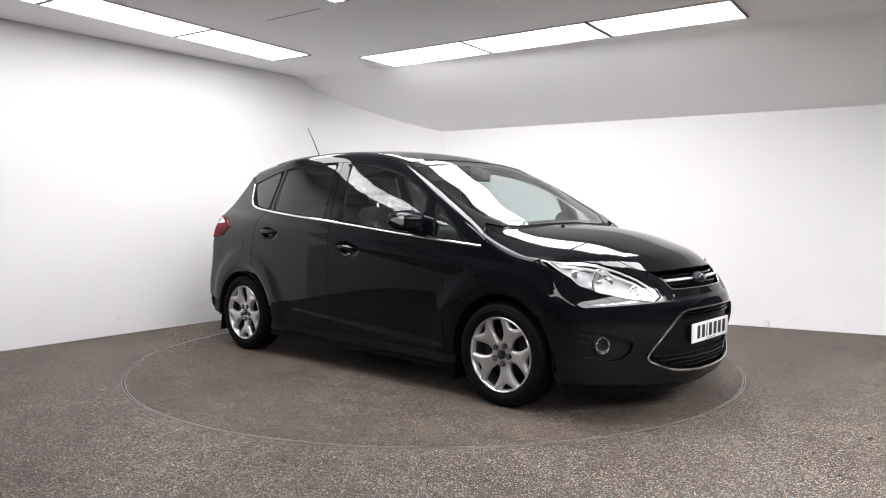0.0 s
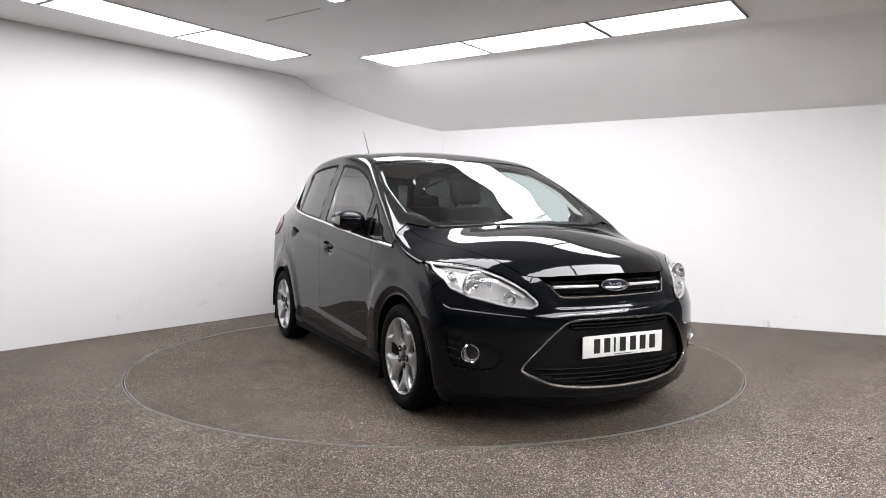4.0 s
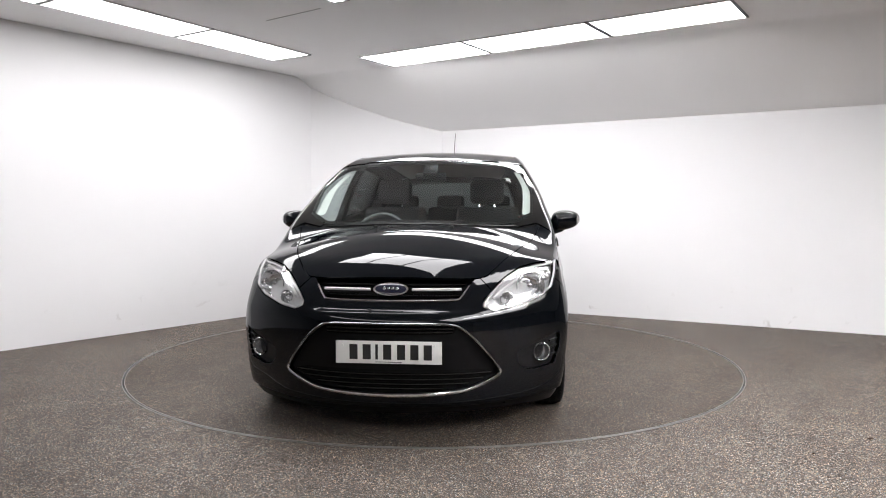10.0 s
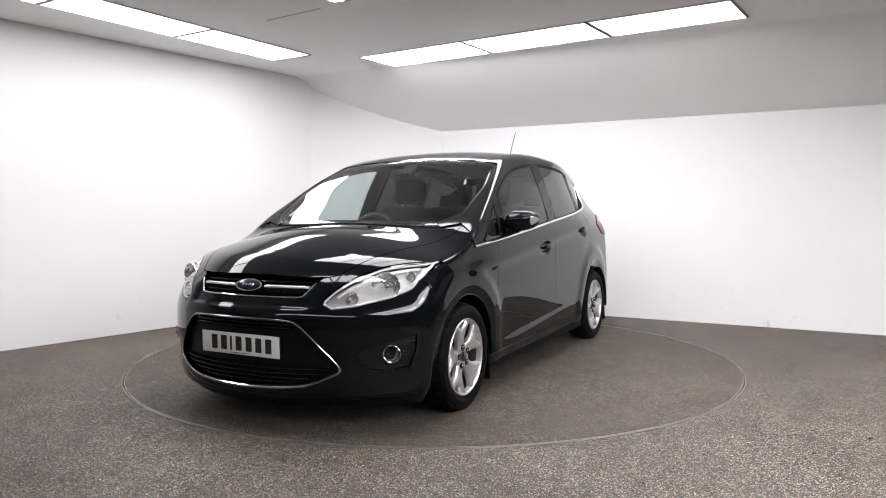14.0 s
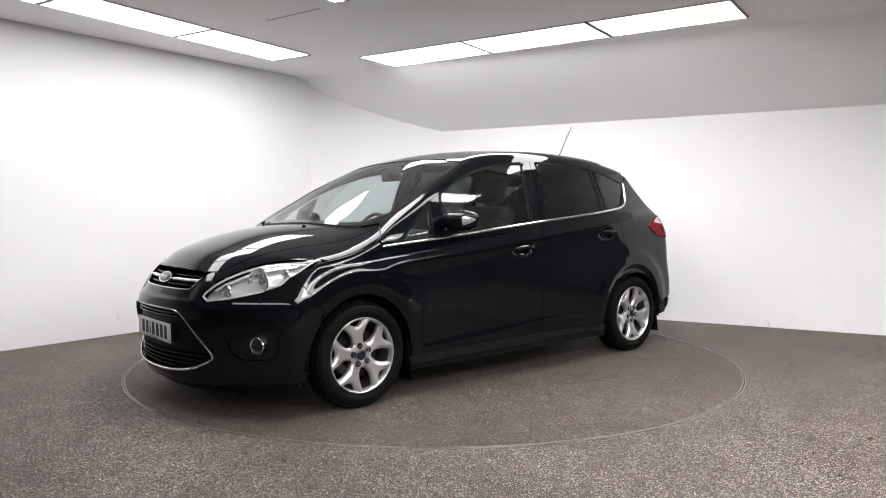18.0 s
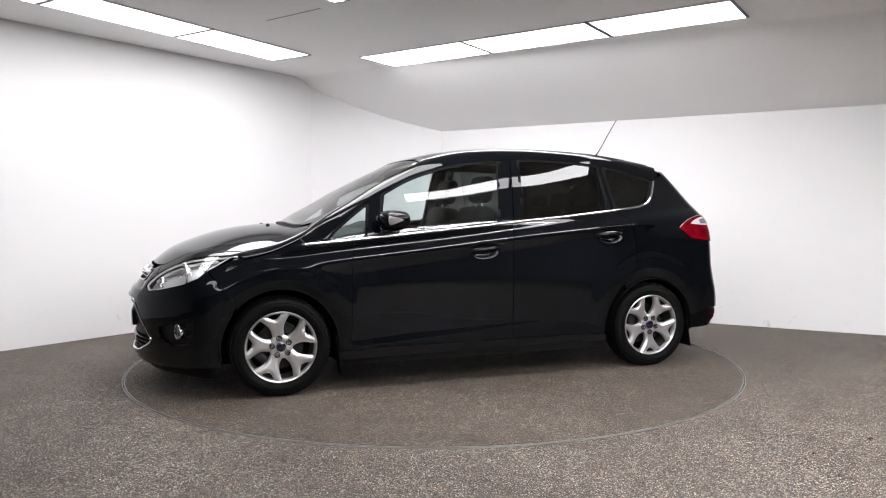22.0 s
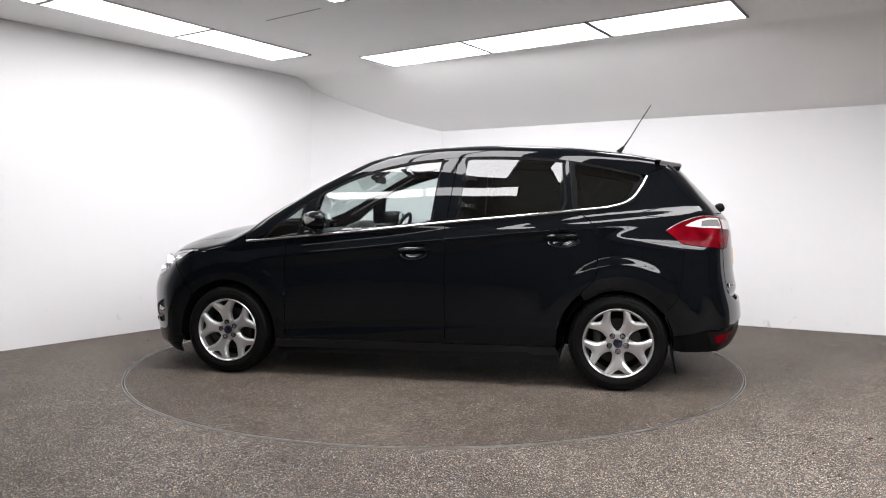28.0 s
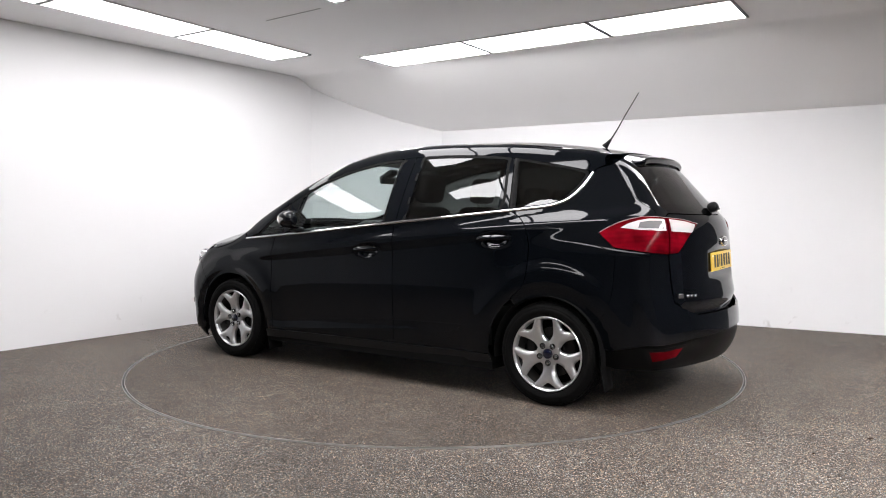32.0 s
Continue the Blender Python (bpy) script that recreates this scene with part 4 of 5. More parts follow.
# --- tail: bumper, tailgate, lamps, glass
seam_r = as_tail(BUMPER_SEAM)
arch_r = as_tail([(-HUBX - math.sqrt(ARCH_R ** 2 - (z - HUBZ) ** 2), z) for z in (0.46, 0.41, 0.36)])
rear_bumper = [(0, 0.543), (28.6, 0.546), (36, 0.588), (39.6, 0.62), (40.4, 0.70), (41.0, 0.80), (41.4, 0.886), (51, 0.906), (57.5, 0.922)] + seam_r + arch_r + [(58.6, 0.358), (49.3, 0.401), (29.3, 0.423), (0, 0.43)]
pair("rear_bumper", from_tail, rear_bumper, PAINT, car, "glossy black rear bumper", size=(2, 0.025))
arch_s = as_tail([(-HUBX - math.sqrt(ARCH_R ** 2 - (z - HUBZ) ** 2), z) for z in (0.35, 0.30, 0.26)])
skin("rear_valance", from_tail, mirrored([(0, 0.425), (29.3, 0.418), (49.3, 0.396), (58.6, 0.353)] + arch_s + [(57.6, 0.25), (48.9, 0.255), (36.5, 0.25), (0, 0.24)]), SEAL, car, PLASTIC, off=-0.012, size=(2, 0.03), depth=0.03)
gate = [(0, 1.103), (20, 1.105), (38.3, 1.110), (40.9, 1.092), (32, 1.078), (24.3, 1.055), (28, 1.02), (32.1, 0.969), (37, 0.893), (40.9, 0.890), (40.4, 0.80), (39.8, 0.70), (39.4, 0.636), (36, 0.594), (28.6, 0.552), (0, 0.549)]


def hollow(a, b):
    """The tailgate's hollow round the number plate."""
    y = 0.905 * np.tan(np.radians(np.abs(a)))
    return -np.clip(0.030 - 0.34 * y ** 2.1, 0, None) * step(0.725, 0.762, b) * step(0.940, 0.892, b) - 0.030 * step(0.625, 0.560, b) * step(39, 33, np.abs(a))


pair("tailgate", from_tail, gate, PAINT, car, "glossy black tailgate", size=(1.6, 0.022), raise_by=hollow)
RGLASS = [(0, 1.425), (30, 1.419), (42, 1.410), (46.2, 1.395), (45.9, 1.365), (45.1, 1.322), (43.8, 1.275), (42.4, 1.22), (41.0, 1.165), (38.3, 1.118), (20, 1.111), (0, 1.109)]
skin("rear_window", from_tail, mirrored(RGLASS), DARKGLASS, car, "dark tinted rear window", off=-0.002, depth=0, size=(3, 0.03))
edge = as_tail(D_LINE)
pillar_r = [(40.9, 1.094), (42.6, 1.096)] + edge + [(50, 1.43), (30, 1.47), (0, 1.48)] + RGLASS[:10]
pair("tailgate_frame", from_tail, pillar_r, PAINT, car, BLACK, off=-0.001, size=(1.2, 0.015))
skin("inner_tail", from_tail, mirrored([(0, 1.08), (38, 1.08), (54, 1.0), (58, 0.55), (58, 0.3), (0, 0.3)]), MATTBLACK, car, size=(4, 0.06), off=-0.06, depth=0)
TL_UP = [(62.6, 1.007), (59.5, 1.036), (56, 1.063), (52, 1.083), (48.9, 1.094), (44, 1.093), (41.2, 1.089)]
TL_IN = [(40.5, 1.089), (32, 1.076), (24.5, 1.053), (28, 1.02), (32.1, 0.972), (37, 0.897), (40.8, 0.894), (40.4, 0.99)]
TL_OUT = TL_UP + [(41.1, 0.99), (41.5, 0.892), (51, 0.909), (58.1, 0.928)]
for s in (1, -1):
    lamp = skin("rear_light", from_tail, TL_OUT, RED, car, "red rear light with a clear upper band", off=0.006, depth=0.02, size=(1.6, 0.02), mirror=s < 0)
    skin("inner_lens", from_tail, TL_IN, RED, lamp, "red lens on the tailgate", off=0.006, depth=0.02, size=(1.6, 0.02), mirror=s < 0)
    skin("clear_band", from_tail, [(55.5, 1.034), (53, 1.056), (50, 1.073), (47, 1.082), (42.0, 1.080), (41.9, 1.018), (50, 1.022)], BANDLENS, lamp, "clear white lens", off=0.0085, depth=0.003, size=(2, 0.03), mirror=s < 0)
    skin("clear_band", from_tail, [(39.7, 1.079), (32, 1.067), (26.2, 1.048), (29.2, 1.004), (39.7, 1.015)], BANDLENS, lamp, "clear white lens", off=0.0085, depth=0.003, size=(2, 0.03), mirror=s < 0)
    skin("bulb_window", from_tail, [(49.6, 1.062), (47, 1.070), (43.2, 1.070), (43.1, 1.030), (50.4, 1.033)], BULBGLASS, lamp, "grey lamp window", off=0.0105, depth=0.003, size=(2, 0.03), mirror=s < 0)
    bm = bmesh.new()
    p, _ = shelled(from_tail, TL_UP + [(32, 1.078), (24.3, 1.054)], 0.0065, s)
    tube(bm, p, 0.0016, 6)
    part("lens_edge", bm, BANDLENS, lamp, "thin pale edge")
    skin("reflector", from_tail, [(48.6, 0.362), (37.0, 0.376), (39.4, 0.33), (47.6, 0.312)], RED, car, "red bumper reflector", off=-0.004, depth=0.02, size=(2, 0.03), mirror=s < 0)
    skin("reflector_surround", from_tail, [(50.5, 0.378), (35.0, 0.394), (38.6, 0.316), (49, 0.297)], MATTBLACK, car, off=-0.008, depth=0.02, size=(2, 0.03), mirror=s < 0)


def spoiler():
    bm = bmesh.new()
    ys = np.linspace(-0.50, 0.50, 25)
    rows = []
    for y in ys:
        end = -1.760 + 0.20 * y * y + 0.06 * step(0.40, 0.50, abs(y))
        top = [(x, float(top_z(np.array([x]), np.array([abs(y)]))[0])) for x in np.linspace(-1.50, end, 7)]
        sink = 0.008 + 0.03 * step(0.30, 0.50, abs(y))
        up = [(x, z + 0.006 * k / 6 - sink) for k, (x, z) in enumerate(top)]
        x, z = up[-1]
        low = [(x - 0.006, z - 0.012), (x + 0.004, z - 0.034), (x + 0.06, z - 0.040), (x + 0.13, z - 0.03)]
        rows.append([bm.verts.new((px, y, pz)) for px, pz in up + low])
    for a, b in zip(rows, rows[1:]):
        for k in range(len(a) - 1):
            bm.faces.new((a[k], a[k + 1], b[k + 1], b[k]))
    bm.faces.new(rows[0])
    bm.faces.new(rows[-1][::-1])
    bmesh.ops.recalc_face_normals(bm, faces=bm.faces)
    ob = part("spoiler", bm, PAINT, car, "glossy black roof spoiler")
    bm = bmesh.new()
    box(bm, pose(-1.752, 0, 1.452, 0, -12, 0), 0.014, 0.26, 0.018, 0.004)
    part("brake_light", bm, RED, ob, "dark red high brake light")


spoiler()

# --- wheels
SPOKE = [(0.030, 0.028), (0.060, 0.037), (0.085, 0.036), (0.110, 0.039), (0.140, 0.054), (0.170, 0.077), (0.201, 0.102), (0.213, 0.064), (0.203, 0.050), (0.187, 0.032), (0.174, 0.014), (0.170, 0.0)]


def spoke_mesh(bm, turn):
    out = SPOKE + [(r, -t) for r, t in SPOKE[-2::-1]]
    line = spline(out[:10], 3) + out[10:14] + spline(out[14:], 3)
    v, faces, rim = cells(line, 0.009, 0.009)
    ends = np.array(line)

    def face_y(r):
        return -0.030 + 0.020 * step(0.05, 0.20, r)

    inner = {k for e in rim for k in e}
    c, s = math.cos(turn), math.sin(turn)

    def put(a, b, y):
        return bm.verts.new((a * c - b * s, y, a * s + b * c))

    # a crowned face, rounded down at its edges, then the back
    pts = np.array(v)
    e0, e1 = ends, np.roll(ends, -1, 0)
    dv = e1 - e0
    t = np.clip(((pts[:, None] - e0) * dv).sum(-1) / ((dv * dv).sum(-1) + 1e-12), 0, 1)
    near = np.linalg.norm(pts[:, None] - (e0 + t[..., None] * dv), axis=-1).min(1)
    fall = 0.013 * (1 - np.clip(near / 0.020, 0, 1)) ** 2
    top = [put(a, b, face_y(math.hypot(a, b)) - fall[i]) for i, (a, b) in enumerate(pts)]
    back = {i: put(pts[i][0], pts[i][1], face_y(math.hypot(*pts[i])) - 0.034) for i in inner}
    for f in faces:
        bm.faces.new([top[i] for i in f])
    for e in rim:
        bm.faces.new((top[e[0]], top[e[1]], back[e[1]], back[e[0]]))


def wheel_meshes():
    made = {}

    def keep(name, bm, material, label=""):
        bmesh.ops.recalc_face_normals(bm, faces=bm.faces)
        me = bpy.data.meshes.new(name)
        bm.to_mesh(me)
        bm.free()
        me.materials.append(material)
        me.polygons.foreach_set("use_smooth", [True] * len(me.polygons))
        me.set_sharp_from_angle(angle=radians(42))
        made[name] = (me, label)

    bm = bmesh.new()
    lathe(bm, [(0.208, -0.035), (0.216, -0.016), (0.222, -0.012), (0.236, -0.004), (0.250, 0.001), (0.262, 0.001), (0.266, -0.002), (0.270, -0.001), (0.282, -0.006), (0.293, -0.018), (0.300, -0.032), (0.3035, -0.05),
               (0.3035, -0.150), (0.298, -0.18), (0.28, -0.2), (0.25, -0.205), (0.208, -0.18)], n=80)
    # tread blocks at the shoulder
    keep("tyre", bm, RUBBER, "black rubber tyre")
    bm = bmesh.new()
    for k in range(70):
        a = 2 * math.pi * k / 70
        for y, ry in ((-0.030, 26), (-0.062, -14), (-0.10, 14), (-0.14, -14)):
            r = 0.3045 if y < -0.04 else 0.2975
            box(bm, Matrix.Rotation(-a, 4, "Y") @ pose(r, y, 0, ry if y > -0.04 else 0, 0, 12 if y > -0.04 else 0), 0.006, 0.026, 0.0195)
    keep("tread", bm, RUBBER, "tread blocks")
    bm = bmesh.new()
    lathe(bm, [(0.208, -0.036), (0.2185, -0.018), (0.2185, -0.010), (0.2145, -0.006), (0.2085, -0.010), (0.2045, -0.020), (0.200, -0.040)], n=80)
    keep("rim", bm, ALLOY, "silver alloy rim")
    # rim barrel kept apart so that its colour can carry the shade
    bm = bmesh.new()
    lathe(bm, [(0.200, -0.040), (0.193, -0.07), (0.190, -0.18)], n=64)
    keep("rim_barrel", bm, BARREL, "dark inside of the rim, shade put into its colour")
    for k in range(5):
        bm = bmesh.new()
        spoke_mesh(bm, radians(-90 + 72 * k))
        keep("spoke" + str(k), bm, ALLOY)
    bm = bmesh.new()
    lathe(bm, [(0.074, -0.06), (0.073, -0.034), (0.062, -0.029), (0.040, -0.028), (0.036, -0.030), (0.001, -0.030)], n=48)
    keep("hub", bm, ALLOY, "silver hub")
    bm = bmesh.new()
    lathe(bm, [(0.029, -0.03), (0.0285, -0.021), (0.025, -0.019), (0.001, -0.017)], n=32)
    keep("hub_cap", bm, BLUE, "dark blue hub cap with a pale rim")
    for k in range(5):
        a = radians(-90 + 72 * k)
        spot = Matrix.Translation((0.054 * math.cos(a), 0, 0.054 * math.sin(a)))
        bm = bmesh.new()
        lathe(bm, [(0.0175, -0.034), (0.0175, -0.0235), (0.0155, -0.0225), (0.0135, -0.0240), (0.0125, -0.0290), (0.0005, -0.0290)], spot, 20)
        keep("bolt_seat" + str(k), bm, GAP, "dark bolt seat")
        bm = bmesh.new()
        lathe(bm, [(0.0108, -0.030), (0.0105, -0.0195), (0.0085, -0.0165), (0.0005, -0.0155)], spot, 6)
        keep("wheel_bolt" + str(k), bm, BOLT, "bright wheel bolt")
    bm = bmesh.new()
    lathe(bm, [(0.05, -0.075), (0.08, -0.078), (0.085, -0.092), (0.145, -0.092), (0.145, -0.112), (0.05, -0.112)], n=56)
    keep("brake_disc", bm, DISC, "bare steel brake disc")
    bm = bmesh.new()
    lathe(bm, [(0.19, -0.135), (0.15, -0.13), (0.02, -0.13)], n=40)
    keep("backplate", bm, MATTBLACK, "dark backplate")
    bm = bmesh.new()
    box(bm, pose(0.0, -0.09, 0, 0, 0, 0) @ pose(0.125, 0, 0.02), 0.055, 0.06, 0.13, 0.014)
    keep("caliper", bm, DISC, "grey brake caliper")
    return made


WHEEL = wheel_meshes()


def wheel(x, side, name, turn):
    w = new(name)
    w.parent = car
    w.location = (x, side * 0.884 if x > 0 else side * 0.866, HUBZ)
    w.rotation_euler = (0, radians(turn), 0 if side > 0 else math.pi)
    tagged(w, "silver five-spoke alloy wheel with a black tyre")
    for key, (me, label) in WHEEL.items():
        ob = new(key.rstrip("0123456789"), me)
        ob.parent = w
        if label:
            tagged(ob, label)


wheel(HUBX, 1, "front_wheel", 47)
wheel(HUBX, -1, "front_wheel", 12)
wheel(-HUBX, 1, "rear_wheel", 2)
wheel(-HUBX, -1, "rear_wheel", 4)

# --- wheel housings, underbody, mud flaps
for hx, r in ((HUBX, ARCH_F), (-HUBX, ARCH_R)):
    for s in (1, -1):
        bm = bmesh.new()
        out = arc(hx, HUBZ, r + 0.012, -8, 188, 28)
        a = [bm.verts.new((x, s * 0.872, z)) for x, z in out]
        b = [bm.verts.new((x, s * 0.56, z)) for x, z in out]
        for k in range(len(out) - 1):
            bm.faces.new((a[k], a[k + 1], b[k + 1], b[k]))
        bm.faces.new(b)
        part("wheel_housing", bm, MATTBLACK, car, "matt black wheel housing")
        bm = bmesh.new()
        fx = hx - r - 0.008
        box(bm, pose(fx, s * 0.79, 0.225, 0, 8 if hx > 0 else 10, 0), 0.008, 0.13, 0.26 if hx > 0 else 0.20, 0.003)
        part("mud_flap", bm, RUBBER, car, "black rubber mud flap")
bm = bmesh.new()
for a, b, w, z0, z1 in ((-0.96, 0.96, 0.845, 0.165, 0.24), (0.96, 2.0, 0.56, 0.16, 0.55), (-1.95, -0.96, 0.50, 0.26, 0.45)):
    box(bm, pose((a + b) / 2, 0, (z0 + z1) / 2), b - a, 2 * w, z1 - z0)
part("underbody", bm, MATTBLACK, car, "dark underbody")

# --- door mirrors
def mirror_shape(bm, c, s, lat0=-90, lat1=90, lon0=0, lon1=360, grow=0.0, n=20, m=36):
    """A rounded, squarish shell; lon runs round the side-to-side axis."""
    rows = []
    for i in range(n + 1):
        la = radians(lat0 + (lat1 - lat0) * i / n)
        row = []
        for j in range(m + 1):
            lo = radians(lon0 + (lon1 - lon0) * j / m)
            v = [math.cos(la) * math.cos(lo), math.sin(la), math.cos(la) * math.sin(lo)]
            v = [math.copysign(abs(q) ** 0.78, q) for q in v]
            x = v[0] * (0.105 + grow) * (1.0 if v[0] > 0 else 0.62)
            y = v[1] * (0.098 + grow)
            z = v[2] * (0.066 + grow) * (1.0 - 0.16 * v[1])
            row.append(bm.verts.new((c[0] + x - 0.035 * v[1], s * (c[1] + y), c[2] + z + 0.008 * v[1])))
        rows.append(row)
    for a, b in zip(rows, rows[1:]):
        for j in range(m):
            bm.faces.new((a[j], a[j + 1], b[j + 1], b[j]))
    bmesh.ops.remove_doubles(bm, verts=bm.verts, dist=1e-5)
    bmesh.ops.recalc_face_normals(bm, faces=bm.faces)


for s in (1, -1):
    c = (0.625, 0.940, 1.068)
    bm = bmesh.new()
    mirror_shape(bm, c, s)
    mir = part("door_mirror", bm, PAINT, car, "glossy black door mirror with a clear indicator")
    bm = bmesh.new()
    mirror_shape(bm, c, s, 40, 87, -38, 26, 0.0025, 12, 14)
    part("indicator", bm, INDICATOR, mir, "silvery indicator lens")
    bm = bmesh.new()
    tube(bm, [(0.66, s * 0.80, 0.985), (0.655, s * 0.86, 0.998), (0.645, s * 0.92, 1.012)], [0.030, 0.026, 0.022], 10)
    part("arm", bm, TRIM, mir, "black mirror arm")
    bm = bmesh.new()
    oval(bm, pose(0.562, s * 0.94, 1.068, 0, 0, 180), 0.082, 0.052, 0.004)
    part("mirror_glass", bm, CHROME, mir, "mirror glass")

# --- door handles
for cx, cz, tilt in HANDLES:
    hl = 0.118
    grip = [(cx + hl * math.copysign(abs(math.cos(a)) ** 0.7, math.cos(a)), cz + tilt * hl * math.cos(a) + 0.016 * math.sin(a) + 0.008 * (1 - math.cos(a) ** 2)) for a in np.linspace(0, 2 * math.pi, 48)[:-1]]
    pair("door_handle", from_side, grip, PAINT, car, "black pull handle", off=0.001, depth=0.012, size=(0.010, 0.005),
         raise_by=lambda a, b, cx=cx, cz=cz, hl=hl, tilt=tilt: 0.030 * (1 - np.clip(np.abs(a - cx) / hl, 0, 1) ** 3.0) * (0.45 + 0.55 * np.clip(1 - ((b - cz - 0.006 - tilt * (a - cx)) / 0.019) ** 2, 0, 1)))
# fuel flap on the right flank
flap = rounded([(-1.535, 0.775), (-1.345, 0.785), (-1.335, 0.925), (-1.545, 0.912)], 0.05)
skin("fuel_flap", from_side, flap, PAINT, car, "black fuel filler flap", off=0.0015, depth=0.004, size=(0.04, 0.04), mirror=True)

# --- number plates: plain bars instead of characters
def plate(x, y, z, tilt, turn, face, name, width=0.52):
    m = pose(x, y, z, 0, tilt, turn)
    bm = bmesh.new()
    box(bm, m, 0.006, width, 0.111, 0.002)
    ob = part(name, bm, face, car, "number plate with plain black bars")
    for k, (p, w) in enumerate(((-0.172, 0.05), (-0.107, 0.05), (-0.058, 0.016), (-0.006, 0.05), (0.062, 0.05), (0.127, 0.05), (0.192, 0.05))):
        bm = bmesh.new()
        box(bm, m @ pose(0.0035, p, 0.002), 0.0012, w * 0.8, 0.074, 0.0004, 1)
        part("plate_bar", bm, INK, ob)
    for p in (-0.225, 0.225):
        bm = bmesh.new()
        lathe(bm, [(0.007, 0.0), (0.006, 0.003), (0.0005, 0.0035)], m @ pose(0.003, p, 0.035, 0, 0, -90), 14)
        part("screw_cap", bm, PLATE_W, ob)
    bm = bmesh.new()
    box(bm, m @ pose(0.0035, 0.0, -0.047), 0.001, 0.13, 0.003)
    part("small_print", bm, INK, ob)


plate(2.196, 0, 0.443, 1, 0, PLATE_W, "front_number_plate")
plate(-2.091, 0, 0.828, -4, 180, PLATE_Y, "rear_number_plate")
bm = bmesh.new()
box(bm, pose(2.178, 0, 0.443), 0.03, 0.5, 0.10, 0.006)
part("plate_mount", bm, TRIM, car, "black plastic plate mount")
badge(-2.10, 0.945, -6, 180, 0.075, 0.031, "rear_badge")
bm = bmesh.new()
p, n = shelled(from_tail, [(36.5, 0.657), (33, 0.654), (31, 0.653), (29, 0.652)], 0.003)
for k, q in enumerate(p):
    box(bm, Matrix.Translation(q) @ pose(0, 0, 0, 0, 0, -20), 0.004, 0.045 if k == 0 else 0.018, 0.026 if k == 0 else 0.016, 0.002, 1)
part("rear_lettering", bm, CHROME, car, "small plain silver bars")

# --- aerial, wipers, washer jets
bm = bmesh.new()
tube(bm, [(-1.335, 0, 1.555), (-1.35, 0, 1.572), (-1.375, 0, 1.600)], [0.022, 0.016, 0.008], 10)
base = part("aerial", bm, TRIM, car, "thin black roof aerial")
bm = bmesh.new()
tube(bm, [(-1.372, 0, 1.595), (-1.42, 0, 1.665), (-1.47, 0, 1.75), (-1.56, 0, 1.892)], [0.0048, 0.0042, 0.0034, 0.0026], 8)
part("whip", bm, TRIM, base)
for y0, y1 in ((0.62, 0.02), (0.02, -0.58)):
    bm = bmesh.new()
    p, n = lift(*from_top(np.array([(1.228 - 0.17 * (y0 + (y1 - y0) * t) ** 2, y0 + (y1 - y0) * t) for t in np.linspace(0, 1, 8)])))
    tube(bm, [Vector(q) + Vector((0, 0, -0.003)) for q in p], 0.006, 6)
    part("wiper", bm, TRIM, car, "black windscreen wiper")
for y in (0.23, -0.23):
    bm = bmesh.new()
    p, _ = lift(*from_top(np.array([(1.33, y)])))
    lathe(bm, [(0.014, -0.004), (0.012, 0.008), (0.002, 0.012)], Matrix.Translation(p[0]) @ pose(0, 0, 0, 90, 0, 0), 12)
    part("washer_jet", bm, TRIM, car, "black washer jet")
bm = bmesh.new()
p, n = lift(*from_tail(np.array([(a, 1.135) for a in (1, -4, -10, -18, -26)], float)))
tube(bm, [Vector(q) + Vector(k) * 0.014 for q, k in zip(p, n)], 0.007, 6)
box(bm, Matrix.Translation(Vector(p[0]) + Vector(n[0]) * 0.026) @ pose(0, 0, 0, 0, 24, 0), 0.062, 0.080, 0.062, 0.024, 3)
part("rear_wiper", bm, TRIM, car, "black rear wiper")

# --- cabin
pair("pillar_trim", from_top, screen_edge(0.98, 0.40, 14, 0.004) + [(x - 0.02, y) for x, y in screen_edge(0.40, 0.98, 14, 0.062)], LINER, car, "pale grey inner pillar trim", off=-0.055, depth=0, size=(0.08, 0.03))
def cushion(name, m, sx, sy, sz, bevel, parent, label, material=CLOTH):
    bm = bmesh.new()
    box(bm, m, sx, sy, sz, bevel, 4)
    return part(name, bm, material, parent, label)


def seat(y, x=0.02):
    ob = cushion("front_seat", pose(x + 0.24, y, 0.56, 0, -6, 0), 0.52, 0.50, 0.17, 0.06, car, "dark cloth front seat with a tall headrest")
    cushion("backrest", pose(x - 0.10, y, 0.86, 0, -17, 0), 0.15, 0.48, 0.62, 0.06, ob, "dark cloth backrest")
    for k in (-1, 1):
        cushion("bolster", pose(x - 0.06, y + k * 0.21, 0.82, 0, -17, 0), 0.17, 0.09, 0.48, 0.035, ob, "side bolster")
        bm = bmesh.new()
        tube(bm, [(x - 0.185, y + k * 0.06, 1.13), (x - 0.20, y + k * 0.06, 1.22)], 0.007, 8)
        part("headrest_post", bm, CHROME, ob, "chrome headrest post")
    cushion("headrest", pose(x - 0.205, y, 1.285, 0, -12, 0), 0.11, 0.27, 0.20, 0.05, ob, "dark padded headrest")


seat(0.37)
seat(-0.37)
for y in (0.42, 0.0, -0.42):
    ob = cushion("rear_seat", pose(-0.62, y, 0.60, 0, -6, 0), 0.46, 0.40, 0.16, 0.05, car, "dark cloth rear seat")
    cushion("backrest", pose(-0.93, y, 0.90, 0, -20, 0), 0.14, 0.40, 0.56, 0.05, ob, "dark cloth backrest")
    cushion("headrest", pose(-1.04, y, 1.21, 0, -12, 0), 0.09, 0.25, 0.13, 0.04, ob, "dark padded headrest")
bm = bmesh.new()
box(bm, pose(0.86, 0, 0.80, 0, 10, 0), 0.56, 1.42, 0.36, 0.09, 4)
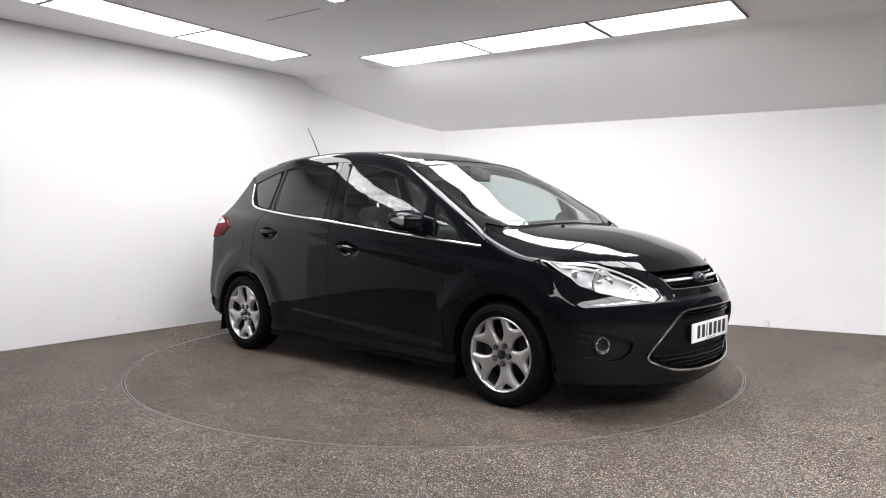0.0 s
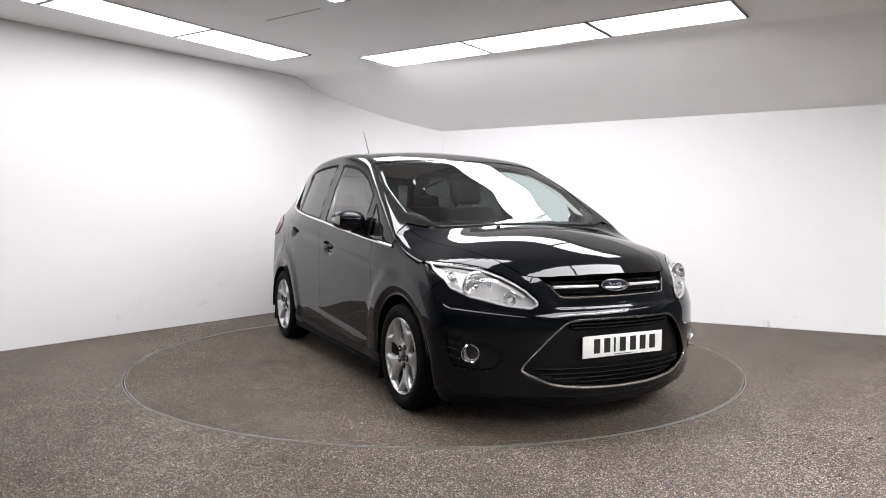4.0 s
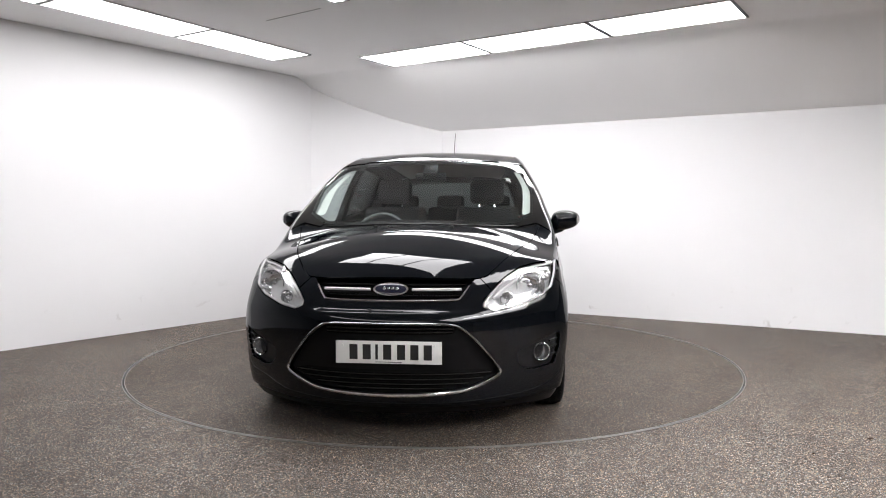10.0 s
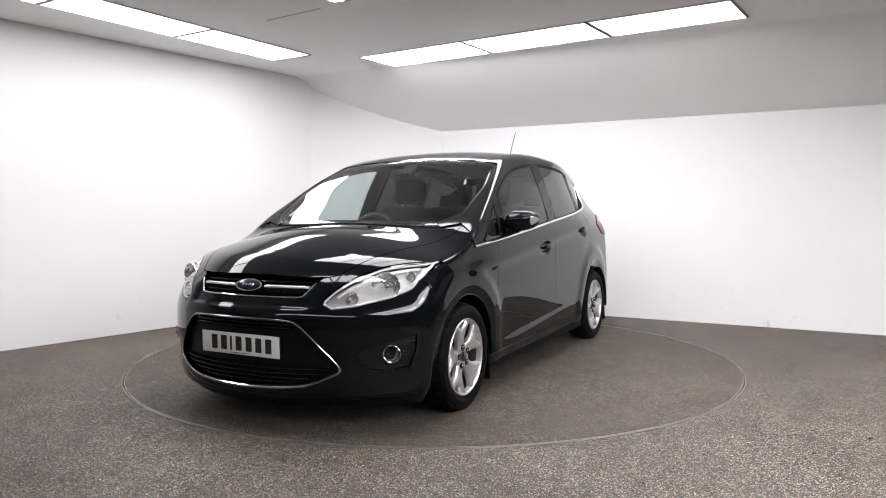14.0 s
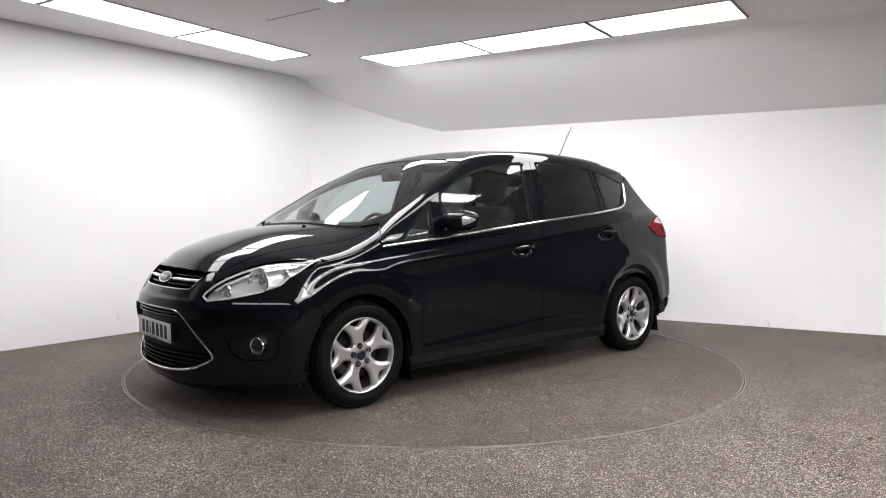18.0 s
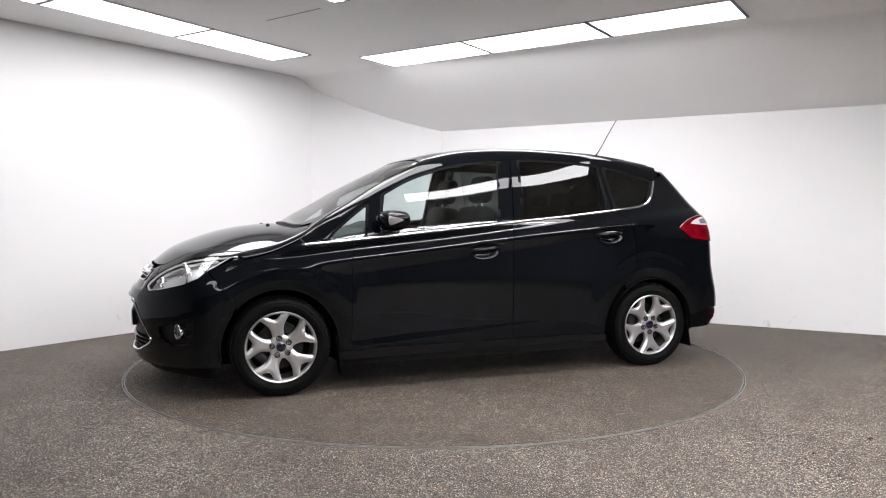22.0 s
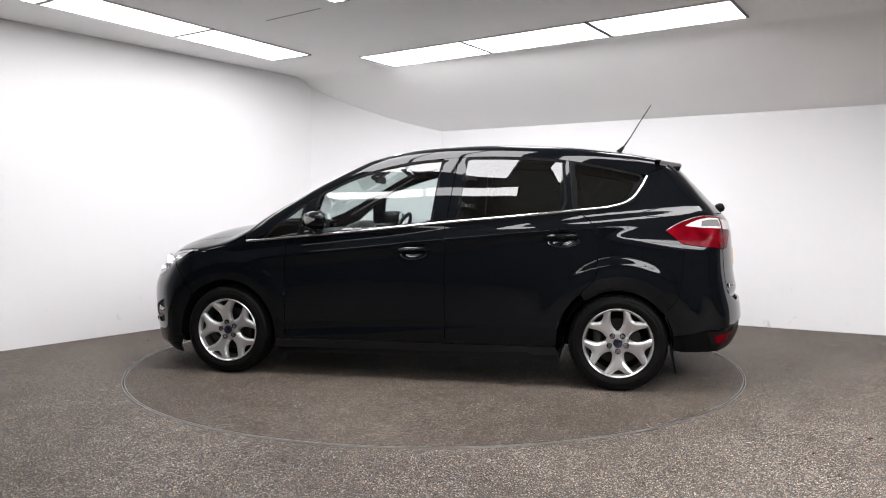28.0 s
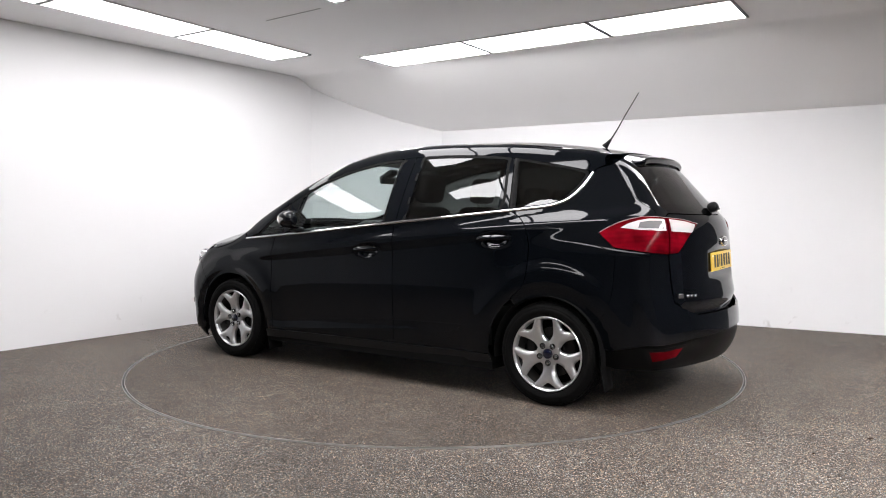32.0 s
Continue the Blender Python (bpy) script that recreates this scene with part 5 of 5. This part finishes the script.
box(bm, pose(0.62, -0.37, 0.965, 0, 14, 0), 0.22, 0.40, 0.10, 0.045, 4)
box(bm, pose(0.60, 0.0, 0.90, 0, 20, 0), 0.16, 0.34, 0.30, 0.04, 4)
part("dashboard", bm, DASH, car, "dark grey moulded dashboard")
bm = bmesh.new()
box(bm, pose(0.25, 0, 0.50, 0, 0, 0), 0.9, 0.22, 0.36, 0.05, 3)
part("centre_console", bm, DASH, car, "dark grey centre console")
bm = bmesh.new()
m = pose(0.42, -0.37, 0.94, 0, -26, 0) @ pose(0, 0, 0, 0, 0, 90)
lathe(bm, [(0.185 + 0.015 * math.cos(a), 0.015 * math.sin(a)) for a in np.linspace(0, 2 * math.pi, 11)[:-1]], m, 40, True)
box(bm, m @ pose(0, 0.01, -0.02), 0.17, 0.05, 0.12, 0.02)
box(bm, m @ pose(0, 0.0, 0), 0.36, 0.02, 0.035, 0.008)
box(bm, m @ pose(0, 0.0, -0.10), 0.035, 0.02, 0.16, 0.008)
part("steering_wheel", bm, LEATHER, car, "dark four-spoke steering wheel")
bm = bmesh.new()
tube(bm, [(0.60, -0.37, 0.90), (0.45, -0.37, 0.935)], 0.035, 12)
part("steering_column", bm, DASH, car, "dark steering column")
cushion("interior_mirror", pose(0.47, 0, 1.372, 0, 0, 0), 0.030, 0.22, 0.055, 0.014, car, "dark interior mirror", TRIM)
cushion("sensor_box", pose(0.47, 0, 1.415, 0, 28, 0), 0.14, 0.10, 0.04, 0.012, car, "black sensor cover", TRIM)
skin("headlining", from_top, both([(0.33, 0.0), (0.30, 0.5), (-0.2, 0.56), (-1.2, 0.50), (-1.5, 0.45), (-1.52, 0.0)]), LINER, car, "pale grey headlining", off=-0.045, depth=0, size=(0.1, 0.1))
pair("door_lining", from_side, [(0.88, 0.30), (0.86, 0.93), (-0.2, 1.03), (-1.04, 1.11), (-1.15, 1.0), (-1.15, 0.8), (-0.95, 0.55), (-0.95, 0.30)], DASH, car, "dark grey door lining", off=-0.06, depth=0, size=(0.1, 0.08))
pair("boot_lining", from_side, [(-1.15, 0.7), (-1.15, 1.10), (-1.45, 1.12), (-1.75, 1.0), (-1.8, 0.7)], DASH, car, "dark boot lining", off=-0.07, depth=0, size=(0.1, 0.08))
cushion("parcel_shelf", pose(-1.45, 0, 1.02), 0.55, 1.25, 0.03, 0.01, car, "dark parcel shelf", DASH)
bm = bmesh.new()
box(bm, pose(-0.4, 0, 0.30), 2.3, 1.5, 0.06)
box(bm, pose(1.02, 0, 0.62), 0.04, 1.45, 0.66)
part("cabin_floor", bm, MATTBLACK, car, "dark carpeted cabin floor")


# ---------------------------------------------------------------- what moves
def motions():
    walk(table, [(t, pose(0, 0, 0, 0, 0, a)) for t, a in SPIN])
    walk(car, [(t, pose(0, 0, 0, 0, 0, a) @ pose(CAR_X, CAR_Y, 0)) for t, a in SPIN])


motions()
